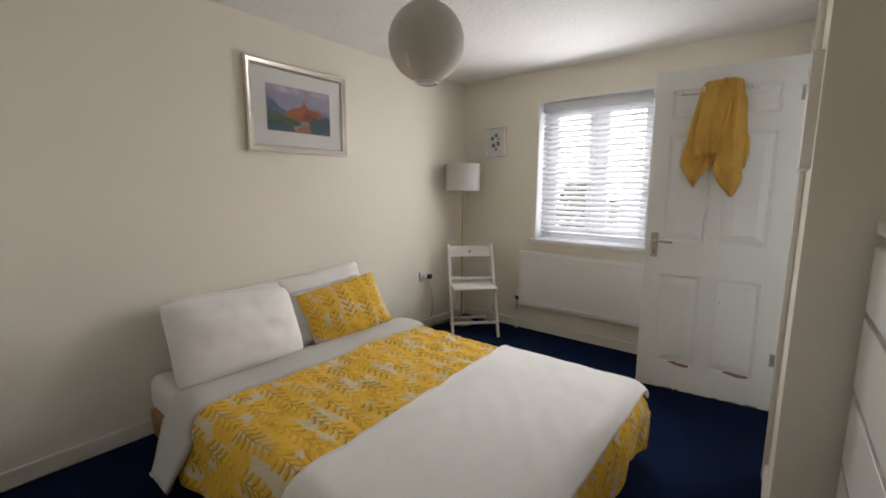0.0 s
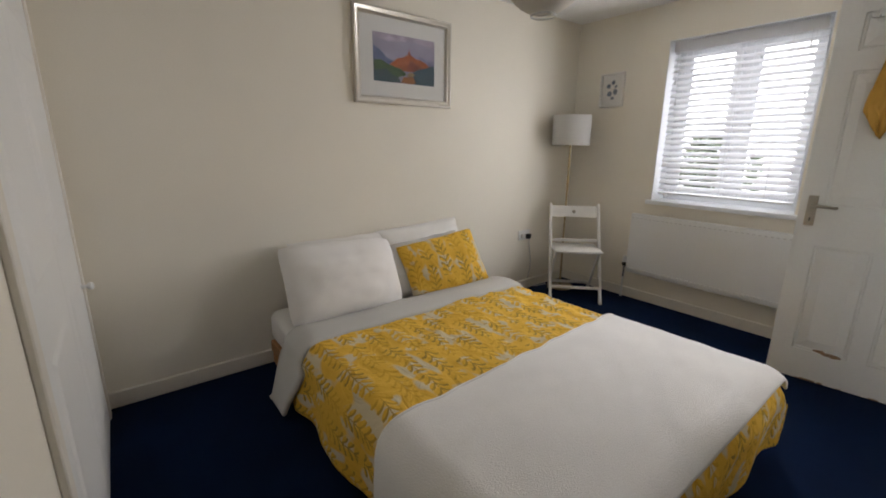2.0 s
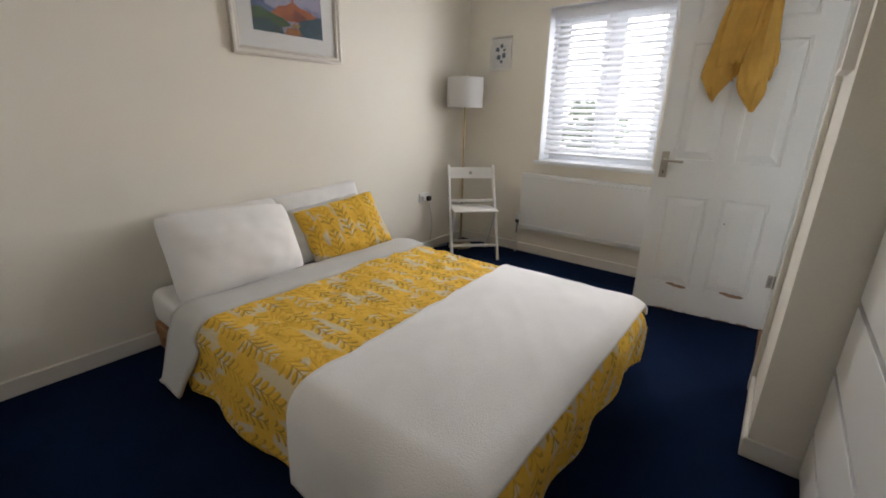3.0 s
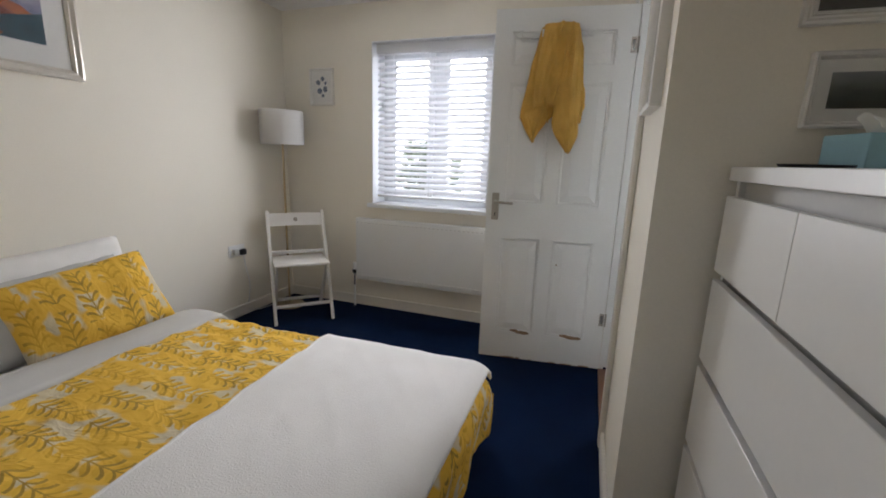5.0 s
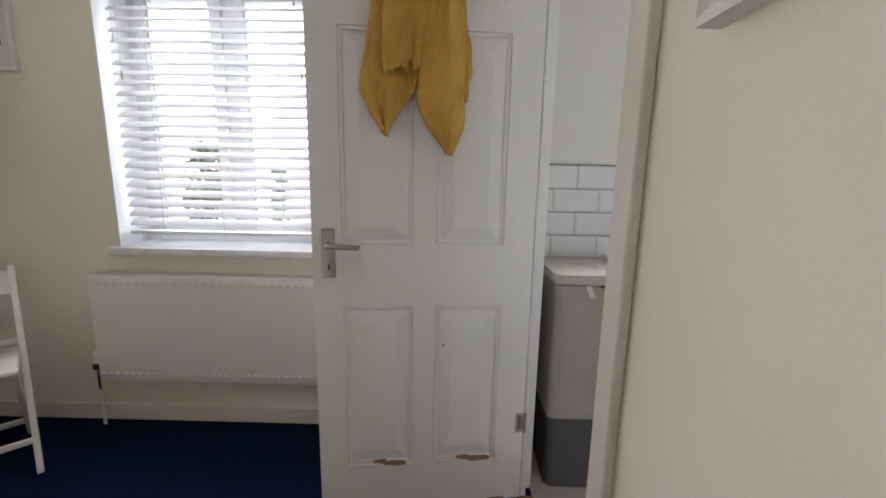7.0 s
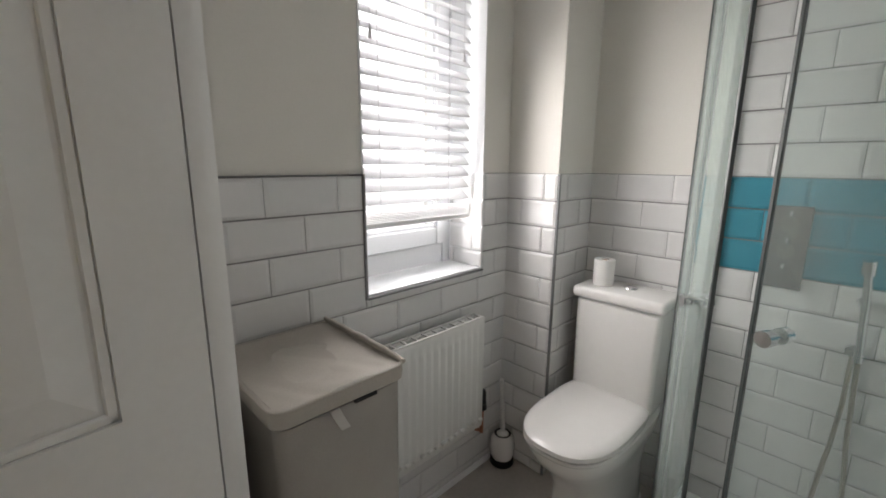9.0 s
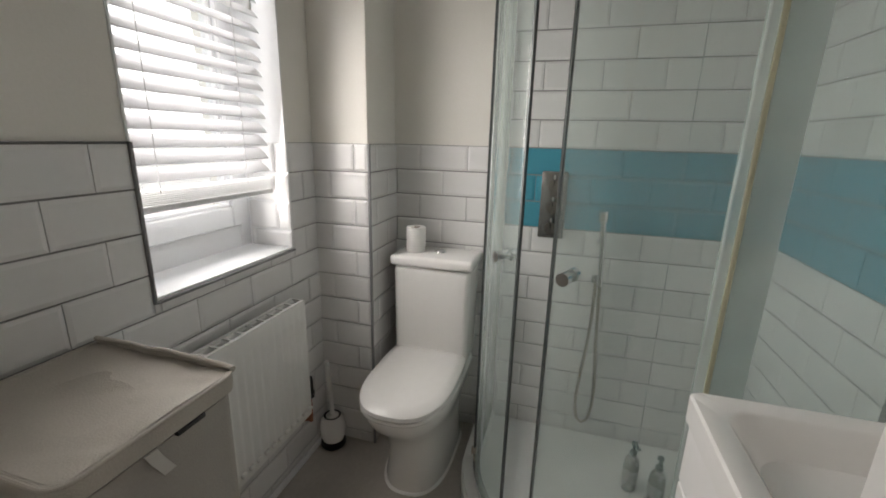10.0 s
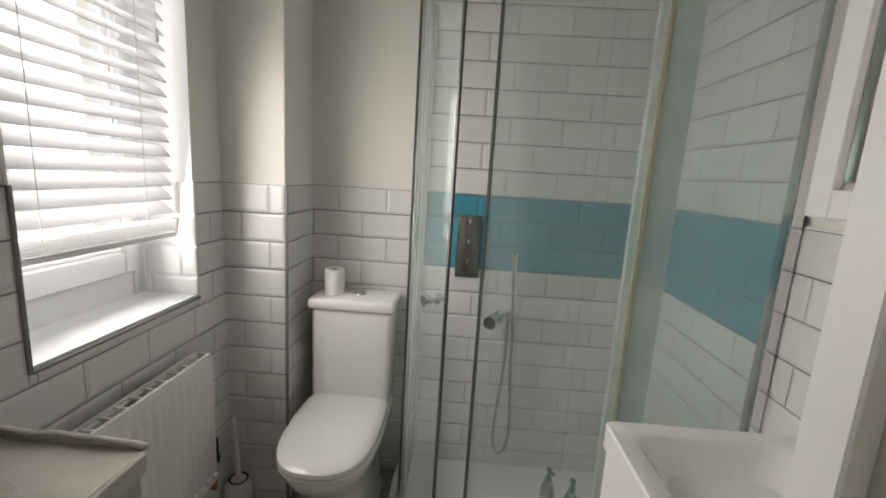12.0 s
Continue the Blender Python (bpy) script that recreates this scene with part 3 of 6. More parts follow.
# shrub close outside, seen between the slats
shrub = bmesh.new()
rnd = random.Random(3)
for k in range(2600):
    big = k % 7 > 0
    a = rnd.uniform(0, math.tau)
    rr = rnd.uniform(0, 1) ** 0.5
    top = 1.37 if big else 1.24
    z = rnd.uniform(-0.38, top)
    slim = 1 - 0.35 * max(0.0, (z - top + 0.3) / 0.3) ** 2
    c = Vector(((-1.66 if big else -1.30) + (0.20 if big else 0.055) * rr * slim * math.cos(a), 1.10 + (0.16 if big else 0.06) * rr * slim * math.sin(a), z))
    q = Euler((rnd.uniform(0, 6), rnd.uniform(0, 6), rnd.uniform(0, 6))).to_matrix()
    size = rnd.uniform(0.035, 0.07)
    shrub.faces.new([shrub.verts.new(c + q @ Vector(p) * size) for p in ((-0.5, 0, 0), (0, 0.35, 0.05), (0.6, 0, 0), (0, -0.35, 0.05))])
tagged(part("shrub", shrub, M_HEDGE, smooth=False), "green garden shrub close outside the bedroom window", "shrub", kind="stuff")

# ---- ensuite shell ----
struct("wall_ensuite_north", wall_boxes([BWIN], (XI - 0.06, YB, 0), (XE + 0.1, YB + 0.335, CEIL), 0), M_WHITEWALL, "white painted ensuite wall with the window", "wall")
struct("wall_ensuite_east", box((XE, YSH - 0.012, 0), (XE + 0.1, YB, CEIL)), M_WHITEWALL, "white painted ensuite wall behind the toilet", "wall")
struct("wall_ensuite_south", box((XI - 0.008, YSH - 0.012, 0), (XE, YSH, CEIL)), M_WHITEWALL, "ensuite wall behind basin and shower", "wall")
struct("wall_ensuite_west", wall_boxes([(DOOR_S - 0.03, 0.085, 0, DOOR_H + 0.03)], (XI - 0.008, YSH, 0), (XI, YB, CEIL), 1), M_WHITEWALL, "white painted ensuite face of the partition", "wall")
struct("ceiling_ensuite", box((XI, YSH, CEIL - 0.01), (XE, YB, CEIL - 0.001)), M_CEIL, "white ensuite ceiling", "ceiling")
BX, BY = 1.25, 0.19
struct("pipe_boxing", box((BX, BY, 0), (XE, YB, CEIL), 0.003, 1), M_WHITEWALL, "white painted corner boxing for pipes", "wall")
struct("skirting_tile_strip", box((XI, YB - 0.022, 0.012), (BX, YB - 0.012, 0.04), 0.003, 1), M_UPVC, "white floor edge trim in the ensuite", "skirting")

window_unit("window_2", BWIN[0], BWIN[1], BWIN[2], BWIN[3], YB + 0.17, "white plastic framed ensuite window", mull=(), low=0.085, rail=0.07)
for nm, lo, hi in (("reveal_sill", (BWIN[0], YB - 0.004, BWIN[2] - 0.004), (BWIN[1], YB + 0.17, BWIN[2] + 0.006)),
                   ("reveal_side_west", (BWIN[0], YB - 0.004, BWIN[2] + 0.006), (BWIN[0] + 0.006, YB + 0.17, BWIN[3])),
                   ("reveal_side_east", (BWIN[1] - 0.006, YB - 0.004, BWIN[2] + 0.006), (BWIN[1], YB + 0.17, BWIN[3]))):
    struct("window_" + nm, box(lo, hi), M_UPVC, "white tiled window reveal in the ensuite", "window reveal")
blind("venetian_blind", BWIN[0] + 0.012, BWIN[1] - 0.036, BWIN[3] - 0.01, 1.115, YB + 0.06, 0.0425, 0.05, 40,
      "white slatted venetian blind, let down most of the way", (-0.17, 0.13), 0.035)

# ---- ensuite door ----
DANG = 187.0
door = tagged(new("door_1"), "white six-panel door, standing open, paint chipped at the foot", "door", kind="structure")
door.matrix_world = pose(0.004, -0.006, 0.012, 0, 0, DANG)
DW, DH, DT = 0.735, 2.022, 0.036
rows_z = ((0.175, 0.770), (0.980, 1.645), (1.735, 1.905))
cols_x = ((0.105, 0.335), (0.410, 0.640))
leaf = bmesh.new()
xs = (0, cols_x[0][0], cols_x[0][1], cols_x[1][0], cols_x[1][1], DW)
zs = (0, *rows_z[0], *rows_z[1], *rows_z[2], DH)
for i in range(5):
    for j in range(7):
        if i in (1, 3) and j in (1, 3, 5):
            box((xs[i], -DT + 0.010, zs[j]), (xs[i + 1], -0.010, zs[j + 1]), bm=leaf)
        else:
            box((xs[i], -DT, zs[j]), (xs[i + 1], 0, zs[j + 1]), bm=leaf)
bmesh.ops.remove_doubles(leaf, verts=leaf.verts, dist=1e-5)
part("leaf", leaf, M_DOOR, door, smooth=False)


def raised_panel(x0, x1, z0, z1, y_edge, y_top, inset):
    a = [(x0, y_edge, z0), (x1, y_edge, z0), (x1, y_edge, z1), (x0, y_edge, z1)]
    c = [(x0 + inset, y_top, z0 + inset), (x1 - inset, y_top, z0 + inset), (x1 - inset, y_top, z1 - inset), (x0 + inset, y_top, z1 - inset)]
    return loft([a, c])


for cx in cols_x:
    for rz in rows_z:
        for sgn, base in ((1, 0.0), (-1, -DT)):
            bm = raised_panel(cx[0] + 0.018, cx[1] - 0.018, rz[0] + 0.018, rz[1] - 0.018, base - sgn * 0.0102, base - sgn * 0.001, 0.040)
            # moulding round the panel
            for lo, hi in (((cx[0], rz[0]), (cx[1], rz[0] + 0.014)), ((cx[0], rz[1] - 0.014), (cx[1], rz[1])), ((cx[0], rz[0]), (cx[0] + 0.014, rz[1])), ((cx[1] - 0.014, rz[0]), (cx[1], rz[1]))):
                box((lo[0], min(base - sgn * 0.0101, base - sgn * 0.004), lo[1]), (hi[0], max(base - sgn * 0.0101, base - sgn * 0.004), hi[1]), 0.0025, 1, bm)
            part("panel", bm, M_DOOR, door, smooth=False)
rnd = random.Random(5)
for x0, w, z in ((0.43, 0.085, 0.176), (0.50, 0.05, 0.186), (0.12, 0.10, 0.179), (0.20, 0.05, 0.187)):
    ring = [(x0 + w * (0.5 + 0.5 * math.cos(a)) , 0.0012, z + rnd.uniform(0.006, 0.012) * math.sin(a)) for a in [k * math.tau / 14 for k in range(14)]]
    part("paint_chip", loft([[(p[0], -0.003, p[2]) for p in ring], ring]), M_BARE, door, "bare wood where paint has chipped")
bm = bmesh.new()
for k in range(9):
    x0 = rnd.uniform(0.05, 0.66)
    box((x0, -0.02, -0.001), (x0 + rnd.uniform(0.02, 0.07), 0.001, rnd.uniform(0.004, 0.009)), 0.001, 1, bm)
part("dent", box((0.30, -0.004, 0.62), (0.306, -0.0008, 0.63), 0.001, 1), M_BARE, door, "small dark dent")
part("worn_bottom_edge", bm, M_BARE, door, "bare worn wood along the bottom edge")
plate_m = part("handle_plate", box((0.662, 0, 0.875), (0.704, 0.008, 1.035), 0.004, 2), M_NICKEL, door, "brushed metal backplate")
bm = tube([(0.683, 0.004, 0.985), (0.683, 0.045, 0.985), (0.676, 0.052, 0.985), (0.63, 0.054, 0.983), (0.592, 0.05, 0.980), (0.585, 0.04, 0.980)], 0.008, 12)
part("lever", bm, M_NICKEL, plate_m)
part("keyhole", box((0.680, 0.0075, 0.90), (0.686, 0.0086, 0.92), 0.001, 1), M_BLACK, plate_m)
bm = box((0.662, -DT - 0.008, 0.875), (0.704, -DT, 1.035), 0.004, 2)
tube([(0.683, -DT, 0.985), (0.683, -DT - 0.05, 0.985), (0.60, -DT - 0.054, 0.983)], 0.008, 12, bm)
part("handle_inside", bm, M_NICKEL, door)
for z in (0.275, 1.79):
    bm = box((0.004, -0.003, z), (0.030, 0.0015, z + 0.078), 0.001, 1)
    tube([(-0.004, 0.004, z), (-0.004, 0.004, z + 0.078)], 0.005, 10, bm)
    h = part("hinge", bm, M_NICKEL, door, "steel butt hinge")
    part("hinge_recess", box((0.009, 0.0012, z + 0.014), (0.023, 0.0024, z + 0.064)), M_VALVE, h, "dark worn hinge leaf")

# hook rail on the door, and the woollen throw on it
D = door.matrix_world
rail = thing("hook_rail", D @ pose(0.42, 0.0, 1.885), "slim white hook rail screwed to the door", "hook rail")
part("rail", box((-0.20, 0, -0.012), (0.20, 0.012, 0.012), 0.003, 1), M_WHITEPLASTIC, rail)
for hx in (-0.17, -0.06, 0.06, 0.17):
    part("hook", tube([(hx, 0.006, 0.0), (hx, 0.035, -0.012), (hx, 0.05, -0.006), (hx, 0.052, 0.015)], 0.005, 8), M_WHITEPLASTIC, rail)


def drape(bm, left, right, lift, bulge, pleats, seed, nu=26, nv=40):
    """One fall of cloth between two edge lines, rounded and pleated."""
    def at(line, v):
        k = v * (len(line) - 1)
        q = min(int(k), len(line) - 2)
        f = k - q
        a, b, c, d = (Vector(line[min(max(q + o, 0), len(line) - 1)]) for o in (-1, 0, 1, 2))
        return b + 0.5 * f * (c - a + f * (2 * a - 5 * b + 4 * c - d + f * (3 * (b - c) + d - a)))
    grid = []
    for i in range(nu + 1):
        u = i / nu
        row = []
        for j in range(nv + 1):
            v = j / nv
            p = at(left, v).lerp(at(right, v), u)
            y = lift + bulge * math.sin(math.pi * u) ** 0.7 + (0.008 * math.sin(u * pleats * math.tau + 1.5 * v + seed) + 0.0015 * math.sin(u * pleats * 15 + 3 * v + seed)) * min(1, v * 3 + 0.3)
            y += 0.020 * noise.noise((u * 4 + seed, v * 4, seed)) + 0.007 * noise.noise((u * 9 + seed, v * 9, seed + 3)) - 0.028 * max(0, 1 - v * 7)
            row.append(bm.verts.new((p.x + 0.004 * noise.noise((v * 9, seed, u * 2)), max(y, 0.016), p.y + (0.005 + 0.03 * v ** 3) * noise.noise((u * 9, seed, v * 3)))))
        grid.append(row)
    for i in range(nu):
        for j in range(nv):
            bm.faces.new((grid[i][j], grid[i + 1][j], grid[i + 1][j + 1], grid[i][j + 1]))


wool = thing("mustard_throw", D @ pose(0.385, 0.0, 1.93), "mustard yellow woollen throw hanging from the door hooks", "throw")


def fall(name, left, right, lift, bulge, pleats, seed):
    bm = bmesh.new()
    drape(bm, left, right, lift, bulge, pleats, seed)
    ob = part(name, bm, M_KNIT, wool)
    md = ob.modifiers.new("thickness", "SOLIDIFY")
    md.thickness = 0.009


fall("long_fold", ((0.10, -0.01), (0.135, -0.16), (0.160, -0.30), (0.186, -0.43), (0.180, -0.50), (0.118, -0.595)),
     ((0.03, 0.005), (0.045, -0.16), (0.04, -0.31), (0.036, -0.42), (0.042, -0.485), (0.10, -0.585)), 0.026, 0.020, 1.2, 1.0)
fall("back_fold", ((0.10, -0.05), (0.11, -0.18), (0.105, -0.30), (0.095, -0.40), (0.06, -0.485)),
     ((-0.04, -0.05), (-0.03, -0.18), (-0.01, -0.30), (-0.01, -0.40), (0.02, -0.475)), 0.022, 0.010, 1.0, 8.0)
fall("middle_fold", ((0.088, 0.0), (0.10, -0.10), (0.114, -0.22), (0.120, -0.33), (0.116, -0.425)),
     ((-0.060, 0.01), (-0.045, -0.10), (-0.03, -0.22), (-0.016, -0.33), (-0.010, -0.405)), 0.060, 0.018, 1.6, 4.0)
fall("front_fold", ((-0.045, 0.0), (-0.025, -0.15), (-0.005, -0.30), (0.014, -0.44), (0.008, -0.53), (-0.062, -0.645)),
     ((-0.088, -0.01), (-0.095, -0.15), (-0.108, -0.30), (-0.118, -0.46), (-0.126, -0.56), (-0.092, -0.66)), 0.070, 0.026, 1.1, 2.0)
fall("side_fold", ((-0.065, -0.02), (-0.075, -0.16), (-0.085, -0.30), (-0.095, -0.42), (-0.105, -0.49)),
     ((-0.095, -0.02), (-0.116, -0.16), (-0.134, -0.30), (-0.146, -0.42), (-0.130, -0.485)), 0.024, 0.020, 1.0, 6.0)

# ---- cupboard door in the south wall ----
cup = tagged(new("door_2"), "white panelled double cupboard doors, closed, with a small knob", "cupboard door", kind="structure")
cup.location = (-2.54, YS, 0.0)
bm = bmesh.new()
for lo, hi in (((0.0, 0, 0), (0.06, 0.018, 2.06)), ((1.23, 0, 0), (1.29, 0.018, 2.06)), ((0.06, 0, 2.0), (1.23, 0.018, 2.06))):
    box(lo, hi, 0.004, 1, bm)
part("architrave", bm, M_TRIM, cup)
for x0, x1 in ((0.065, 0.643), (0.647, 1.225)):
    part("leaf", box((x0, 0, 0.01), (x1, 0.012, 1.995), 0.003, 1), M_DOOR, cup)
for x0, x1 in ((0.16, 0.55), (0.74, 1.13)):
    for z0, z1 in ((0.2, 0.78), (0.95, 1.58), (1.68, 1.88)):
        part("panel", raised_panel(x0, x1, z0, z1, 0.0115, 0.017, 0.02), M_DOOR, cup, smooth=False)
knob = part("knob", lathe([(0, 0.045), (0.012, 0.043), (0.017, 0.035), (0.013, 0.024), (0.007, 0.018), (0.009, 0.0)], 20), M_WHITEPLASTIC, cup, "small white round knob")
knob.matrix_basis = pose(0.12, 0.012, 0.69, -90)


# ---- pictures ----
def picture(name, m, w, h, fw, depth, frame_mat, mount, art_mat, label, art_label, group=""):
    """Framed picture hung flat: frame, mount, print and glass. Local x along the wall, y out of it, z up from the foot."""
    p = thing(name, m, label, "picture", group)
    bm = bmesh.new()
    o = [(-w / 2, 0), (w / 2, 0), (w / 2, h), (-w / 2, h)]
    prof = ((0.0, 0.0), (0.0, depth), (fw * 0.25, depth * 1.12), (fw * 0.6, depth * 0.85), (fw * 0.75, depth * 0.92), (fw, depth * 0.55), (fw, 0.0))
    cs = [(1, 1), (-1, 1), (-1, -1), (1, -1)]
    secs = []
    for (x, z), (sx, sz) in zip(o, cs):
        secs.append([(x + sx * a, d, z + sz * a) for a, d in prof])
    loft(secs + [secs[0]], bm, caps=False)
    part("frame", bm, frame_mat, p)
    part("mount", box((-w / 2 + fw * 0.9, 0.002, fw * 0.9), (w / 2 - fw * 0.9, depth * 0.4, h - fw * 0.9)), M_MOUNT, p, "white card mount")
    part("print", box((-w / 2 + mount, depth * 0.3, mount), (w / 2 - mount, depth * 0.43, h - mount)), art_mat, p, art_label)
    part("glass", box((-w / 2 + fw * 0.95, depth * 0.5, fw * 0.95), (w / 2 - fw * 0.95, depth * 0.53, h - fw * 0.95)), M_PICGLASS, p)
    return p


def painted(name, stops, scale, axis_z=(0.0, 1.0)):
    """A loose painting: colours by height, broken up by noise."""
    m = bpy.data.materials.new(name)
    m.use_nodes = True
    n, l = m.node_tree.nodes, m.node_tree.links
    co, sep, nz = n.new("ShaderNodeTexCoord"), n.new("ShaderNodeSeparateXYZ"), n.new("ShaderNodeTexNoise")
    nz.inputs["Scale"].default_value, nz.inputs["Detail"].default_value = scale, 4
    l.new(co.outputs["Generated"], sep.inputs[0])
    l.new(co.outputs["Generated"], nz.inputs["Vector"])
    add = n.new("ShaderNodeMath")
    add.operation = "MULTIPLY_ADD"
    add.inputs[1].default_value = 0.55
    l.new(nz.outputs["Fac"], add.inputs[0])
    l.new(sep.outputs["Z"], add.inputs[2])
    sub = n.new("ShaderNodeMath")
    sub.operation = "SUBTRACT"
    sub.inputs[1].default_value = 0.27
    l.new(add.outputs[0], sub.inputs[0])
    r = n.new("ShaderNodeValToRGB")
    r.color_ramp.elements[0].position, r.color_ramp.elements[0].color = stops[0][0], (*stops[0][1], 1)
    r.color_ramp.elements[1].position, r.color_ramp.elements[1].color = stops[-1][0], (*stops[-1][1], 1)
    for pos, c in stops[1:-1]:
        e = r.color_ramp.elements.new(pos)
        e.color = (*c, 1)
    l.new(sub.outputs[0], r.inputs[0])
    l.new(r.outputs[0], n["Principled BSDF"].inputs["Base Color"])
    n["Principled BSDF"].inputs["Roughness"].default_value = 0.7
    return m


A_HILLS = painted("hill_painting", [(0.0, (0.10, 0.10, 0.06)), (0.15, (0.10, 0.17, 0.13)), (0.3, (0.06, 0.11, 0.10)), (0.42, (0.42, 0.12, 0.05)), (0.56, (0.50, 0.19, 0.09)), (0.66, (0.10, 0.12, 0.22)), (0.78, (0.30, 0.25, 0.36)), (1.0, (0.36, 0.33, 0.44))], 5)
A_DARK = painted("dark_photo", [(0.0, (0.02, 0.025, 0.02)), (0.4, (0.04, 0.06, 0.05)), (0.6, (0.10, 0.11, 0.11)), (1.0, (0.22, 0.24, 0.25))], 4)
A_GREY = painted("grey_photo", [(0.0, (0.05, 0.05, 0.055)), (0.5, (0.16, 0.165, 0.17)), (1.0, (0.4, 0.41, 0.42))], 5)
A_SKY = mat("lilac_paint", (0.34, 0.32, 0.43), 0.7, 0.22, 9, 60, 0.1)


def paint_field(pic, w, h, foot, y0, k, colour, pts):
    """A flat field of paint on the print, with a brushed, uneven outline."""
    pr = [c for c in pic.children if c.name.startswith("print")][0]
    line = []
    for (u0, v0), (u1, v1) in zip(pts, pts[1:] + pts[:1]):
        for q in range(5):
            u, v = u0 + (u1 - u0) * q / 5, v0 + (v1 - v0) * q / 5
            u = min(0.997, max(0.003, u + 0.025 * noise.noise((u * 9, v * 9, k))))
            v = min(0.997, max(0.003, v + 0.03 * noise.noise((u * 8 + 4, v * 8, k))))
            line.append(((0.5 - u) * w, foot + v * h))
    y = y0 + 0.00016 * (k + 1)
    part("paint_patch", loft([[(x, y0 - 0.0001, z) for x, z in line], [(x, y, z) for x, z in line]]), mat("paint_" + pic.name + "_%d" % k, colour, 0.7, 0.4, 22, 120, 0.1), pr, smooth=False)


M_FRAMEWHITE = mat("white_wood_frame", (0.78, 0.76, 0.72), 0.45, 0.03, 10, 80, 0.03)

pic = picture("framed_painting", pose(XW, -1.414, 1.547, 0, 0, -90), 0.738, 0.553, 0.045, 0.03, M_SILVER, 0.135, A_SKY,
              "hill landscape painting in a champagne silver frame", "painting of hills in orange, green and violet")
paint_field(pic, 0.468, 0.283, 0.135, 0.0129, 0, (0.42, 0.36, 0.46), [(0.0, 1.0), (0.0, 0.9), (0.3, 0.84), (0.6, 0.93), (1.0, 0.82), (1.0, 1.0)])
paint_field(pic, 0.468, 0.283, 0.135, 0.0129, 1, (0.24, 0.24, 0.36), [(0.6, 0.55), (0.74, 0.64), (0.86, 0.54), (1.0, 0.6), (1.0, 0.3), (0.6, 0.3)])
paint_field(pic, 0.468, 0.283, 0.135, 0.0129, 2, (0.12, 0.16, 0.29), [(0.0, 0.45), (0.0, 0.74), (0.1, 0.66), (0.2, 0.52), (0.36, 0.42), (0.34, 0.3), (0.0, 0.3)])
paint_field(pic, 0.468, 0.283, 0.135, 0.0129, 3, (0.44, 0.13, 0.05), [(0.26, 0.38), (0.36, 0.52), (0.47, 0.55), (0.54, 0.64), (0.6, 0.62), (0.7, 0.57), (0.84, 0.5), (0.94, 0.4), (0.9, 0.28), (0.3, 0.26)])
paint_field(pic, 0.468, 0.283, 0.135, 0.0129, 4, (0.36, 0.10, 0.05), [(0.545, 0.6), (0.57, 0.8), (0.59, 0.6)])
paint_field(pic, 0.468, 0.283, 0.135, 0.0129, 5, (0.27, 0.08, 0.05), [(0.52, 0.34), (0.6, 0.52), (0.7, 0.44), (0.78, 0.36), (0.62, 0.28)])
paint_field(pic, 0.468, 0.283, 0.135, 0.0129, 6, (0.08, 0.14, 0.07), [(0.0, 0.42), (0.1, 0.45), (0.26, 0.36), (0.42, 0.3), (0.52, 0.2), (0.36, 0.1), (0.0, 0.12)])
paint_field(pic, 0.468, 0.283, 0.135, 0.0129, 7, (0.05, 0.10, 0.12), [(0.0, 0.0), (0.0, 0.22), (0.18, 0.25), (0.4, 0.1), (0.42, 0.0)])
paint_field(pic, 0.468, 0.283, 0.135, 0.0129, 8, (0.05, 0.10, 0.13), [(0.64, 0.28), (0.8, 0.38), (1.0, 0.46), (1.0, 0.0), (0.6, 0.0)])
paint_field(pic, 0.468, 0.283, 0.135, 0.0129, 9, (0.38, 0.15, 0.06), [(0.42, 0.0), (0.48, 0.13), (0.62, 0.15), (0.67, 0.05), (0.64, 0.0)])
paint_field(pic, 0.468, 0.283, 0.135, 0.0129, 10, (0.34, 0.23, 0.12), [(0.5, 0.17), (0.58, 0.26), (0.68, 0.21), (0.6, 0.14)])
pic = picture("small_print", pose(-2.235, YN, 1.62, 0, 0, 180), 0.215, 0.275, 0.018, 0.022, M_FRAMEWHITE, 0.032, M_MOUNT,
              "small print of blue spots in a white frame", "pale print with blue-grey spots")
for k, (cu, cv, ru, rv) in enumerate(((0.28, 0.66, 0.13, 0.09), (0.55, 0.78, 0.12, 0.08), (0.36, 0.36, 0.16, 0.10), (0.70, 0.42, 0.13, 0.12), (0.72, 0.64, 0.08, 0.06), (0.55, 0.20, 0.10, 0.07))):
    ring = [(cu + ru * math.cos(a), cv + rv * math.sin(a)) for a in [q * math.tau / 9 for q in range(9)]]
    paint_field(pic, 0.151, 0.211, 0.032, 0.00946, k, (0.16, 0.20, 0.27), ring)
picture("framed_photo", pose(XP, -1.032, 1.395, 0, 0, 90), 0.255, 0.38, 0.028, 0.03, M_FRAMEWHITE, 0.075, A_GREY,
        "grey photo in a deep cream frame beside the doorway", "dark grey photo")
picture("recess_photo", pose(0.410, -1.265, 1.327, 0, 0, 180), 0.215, 0.168, 0.016, 0.022, M_FRAMEWHITE, 0.044, A_DARK,
        "dark photo in a white frame above the chest", "dark green photo")
picture("recess_photo", pose(0.435, -1.265, 1.553, 0, 0, 180), 0.34, 0.42, 0.022, 0.022, M_FRAMEWHITE, 0.03, A_GREY,
        "large dark photo in a narrow frame above the chest", "dark grey photo")
picture("cupboard_wall_picture", pose(-0.73, YS, 1.28, 0, 0, 0), 0.50, 0.7, 0.045, 0.045, M_SILVER, 0.12, A_HILLS,
        "large picture in a thick silver frame beside the cupboard", "loose orange and grey painting")


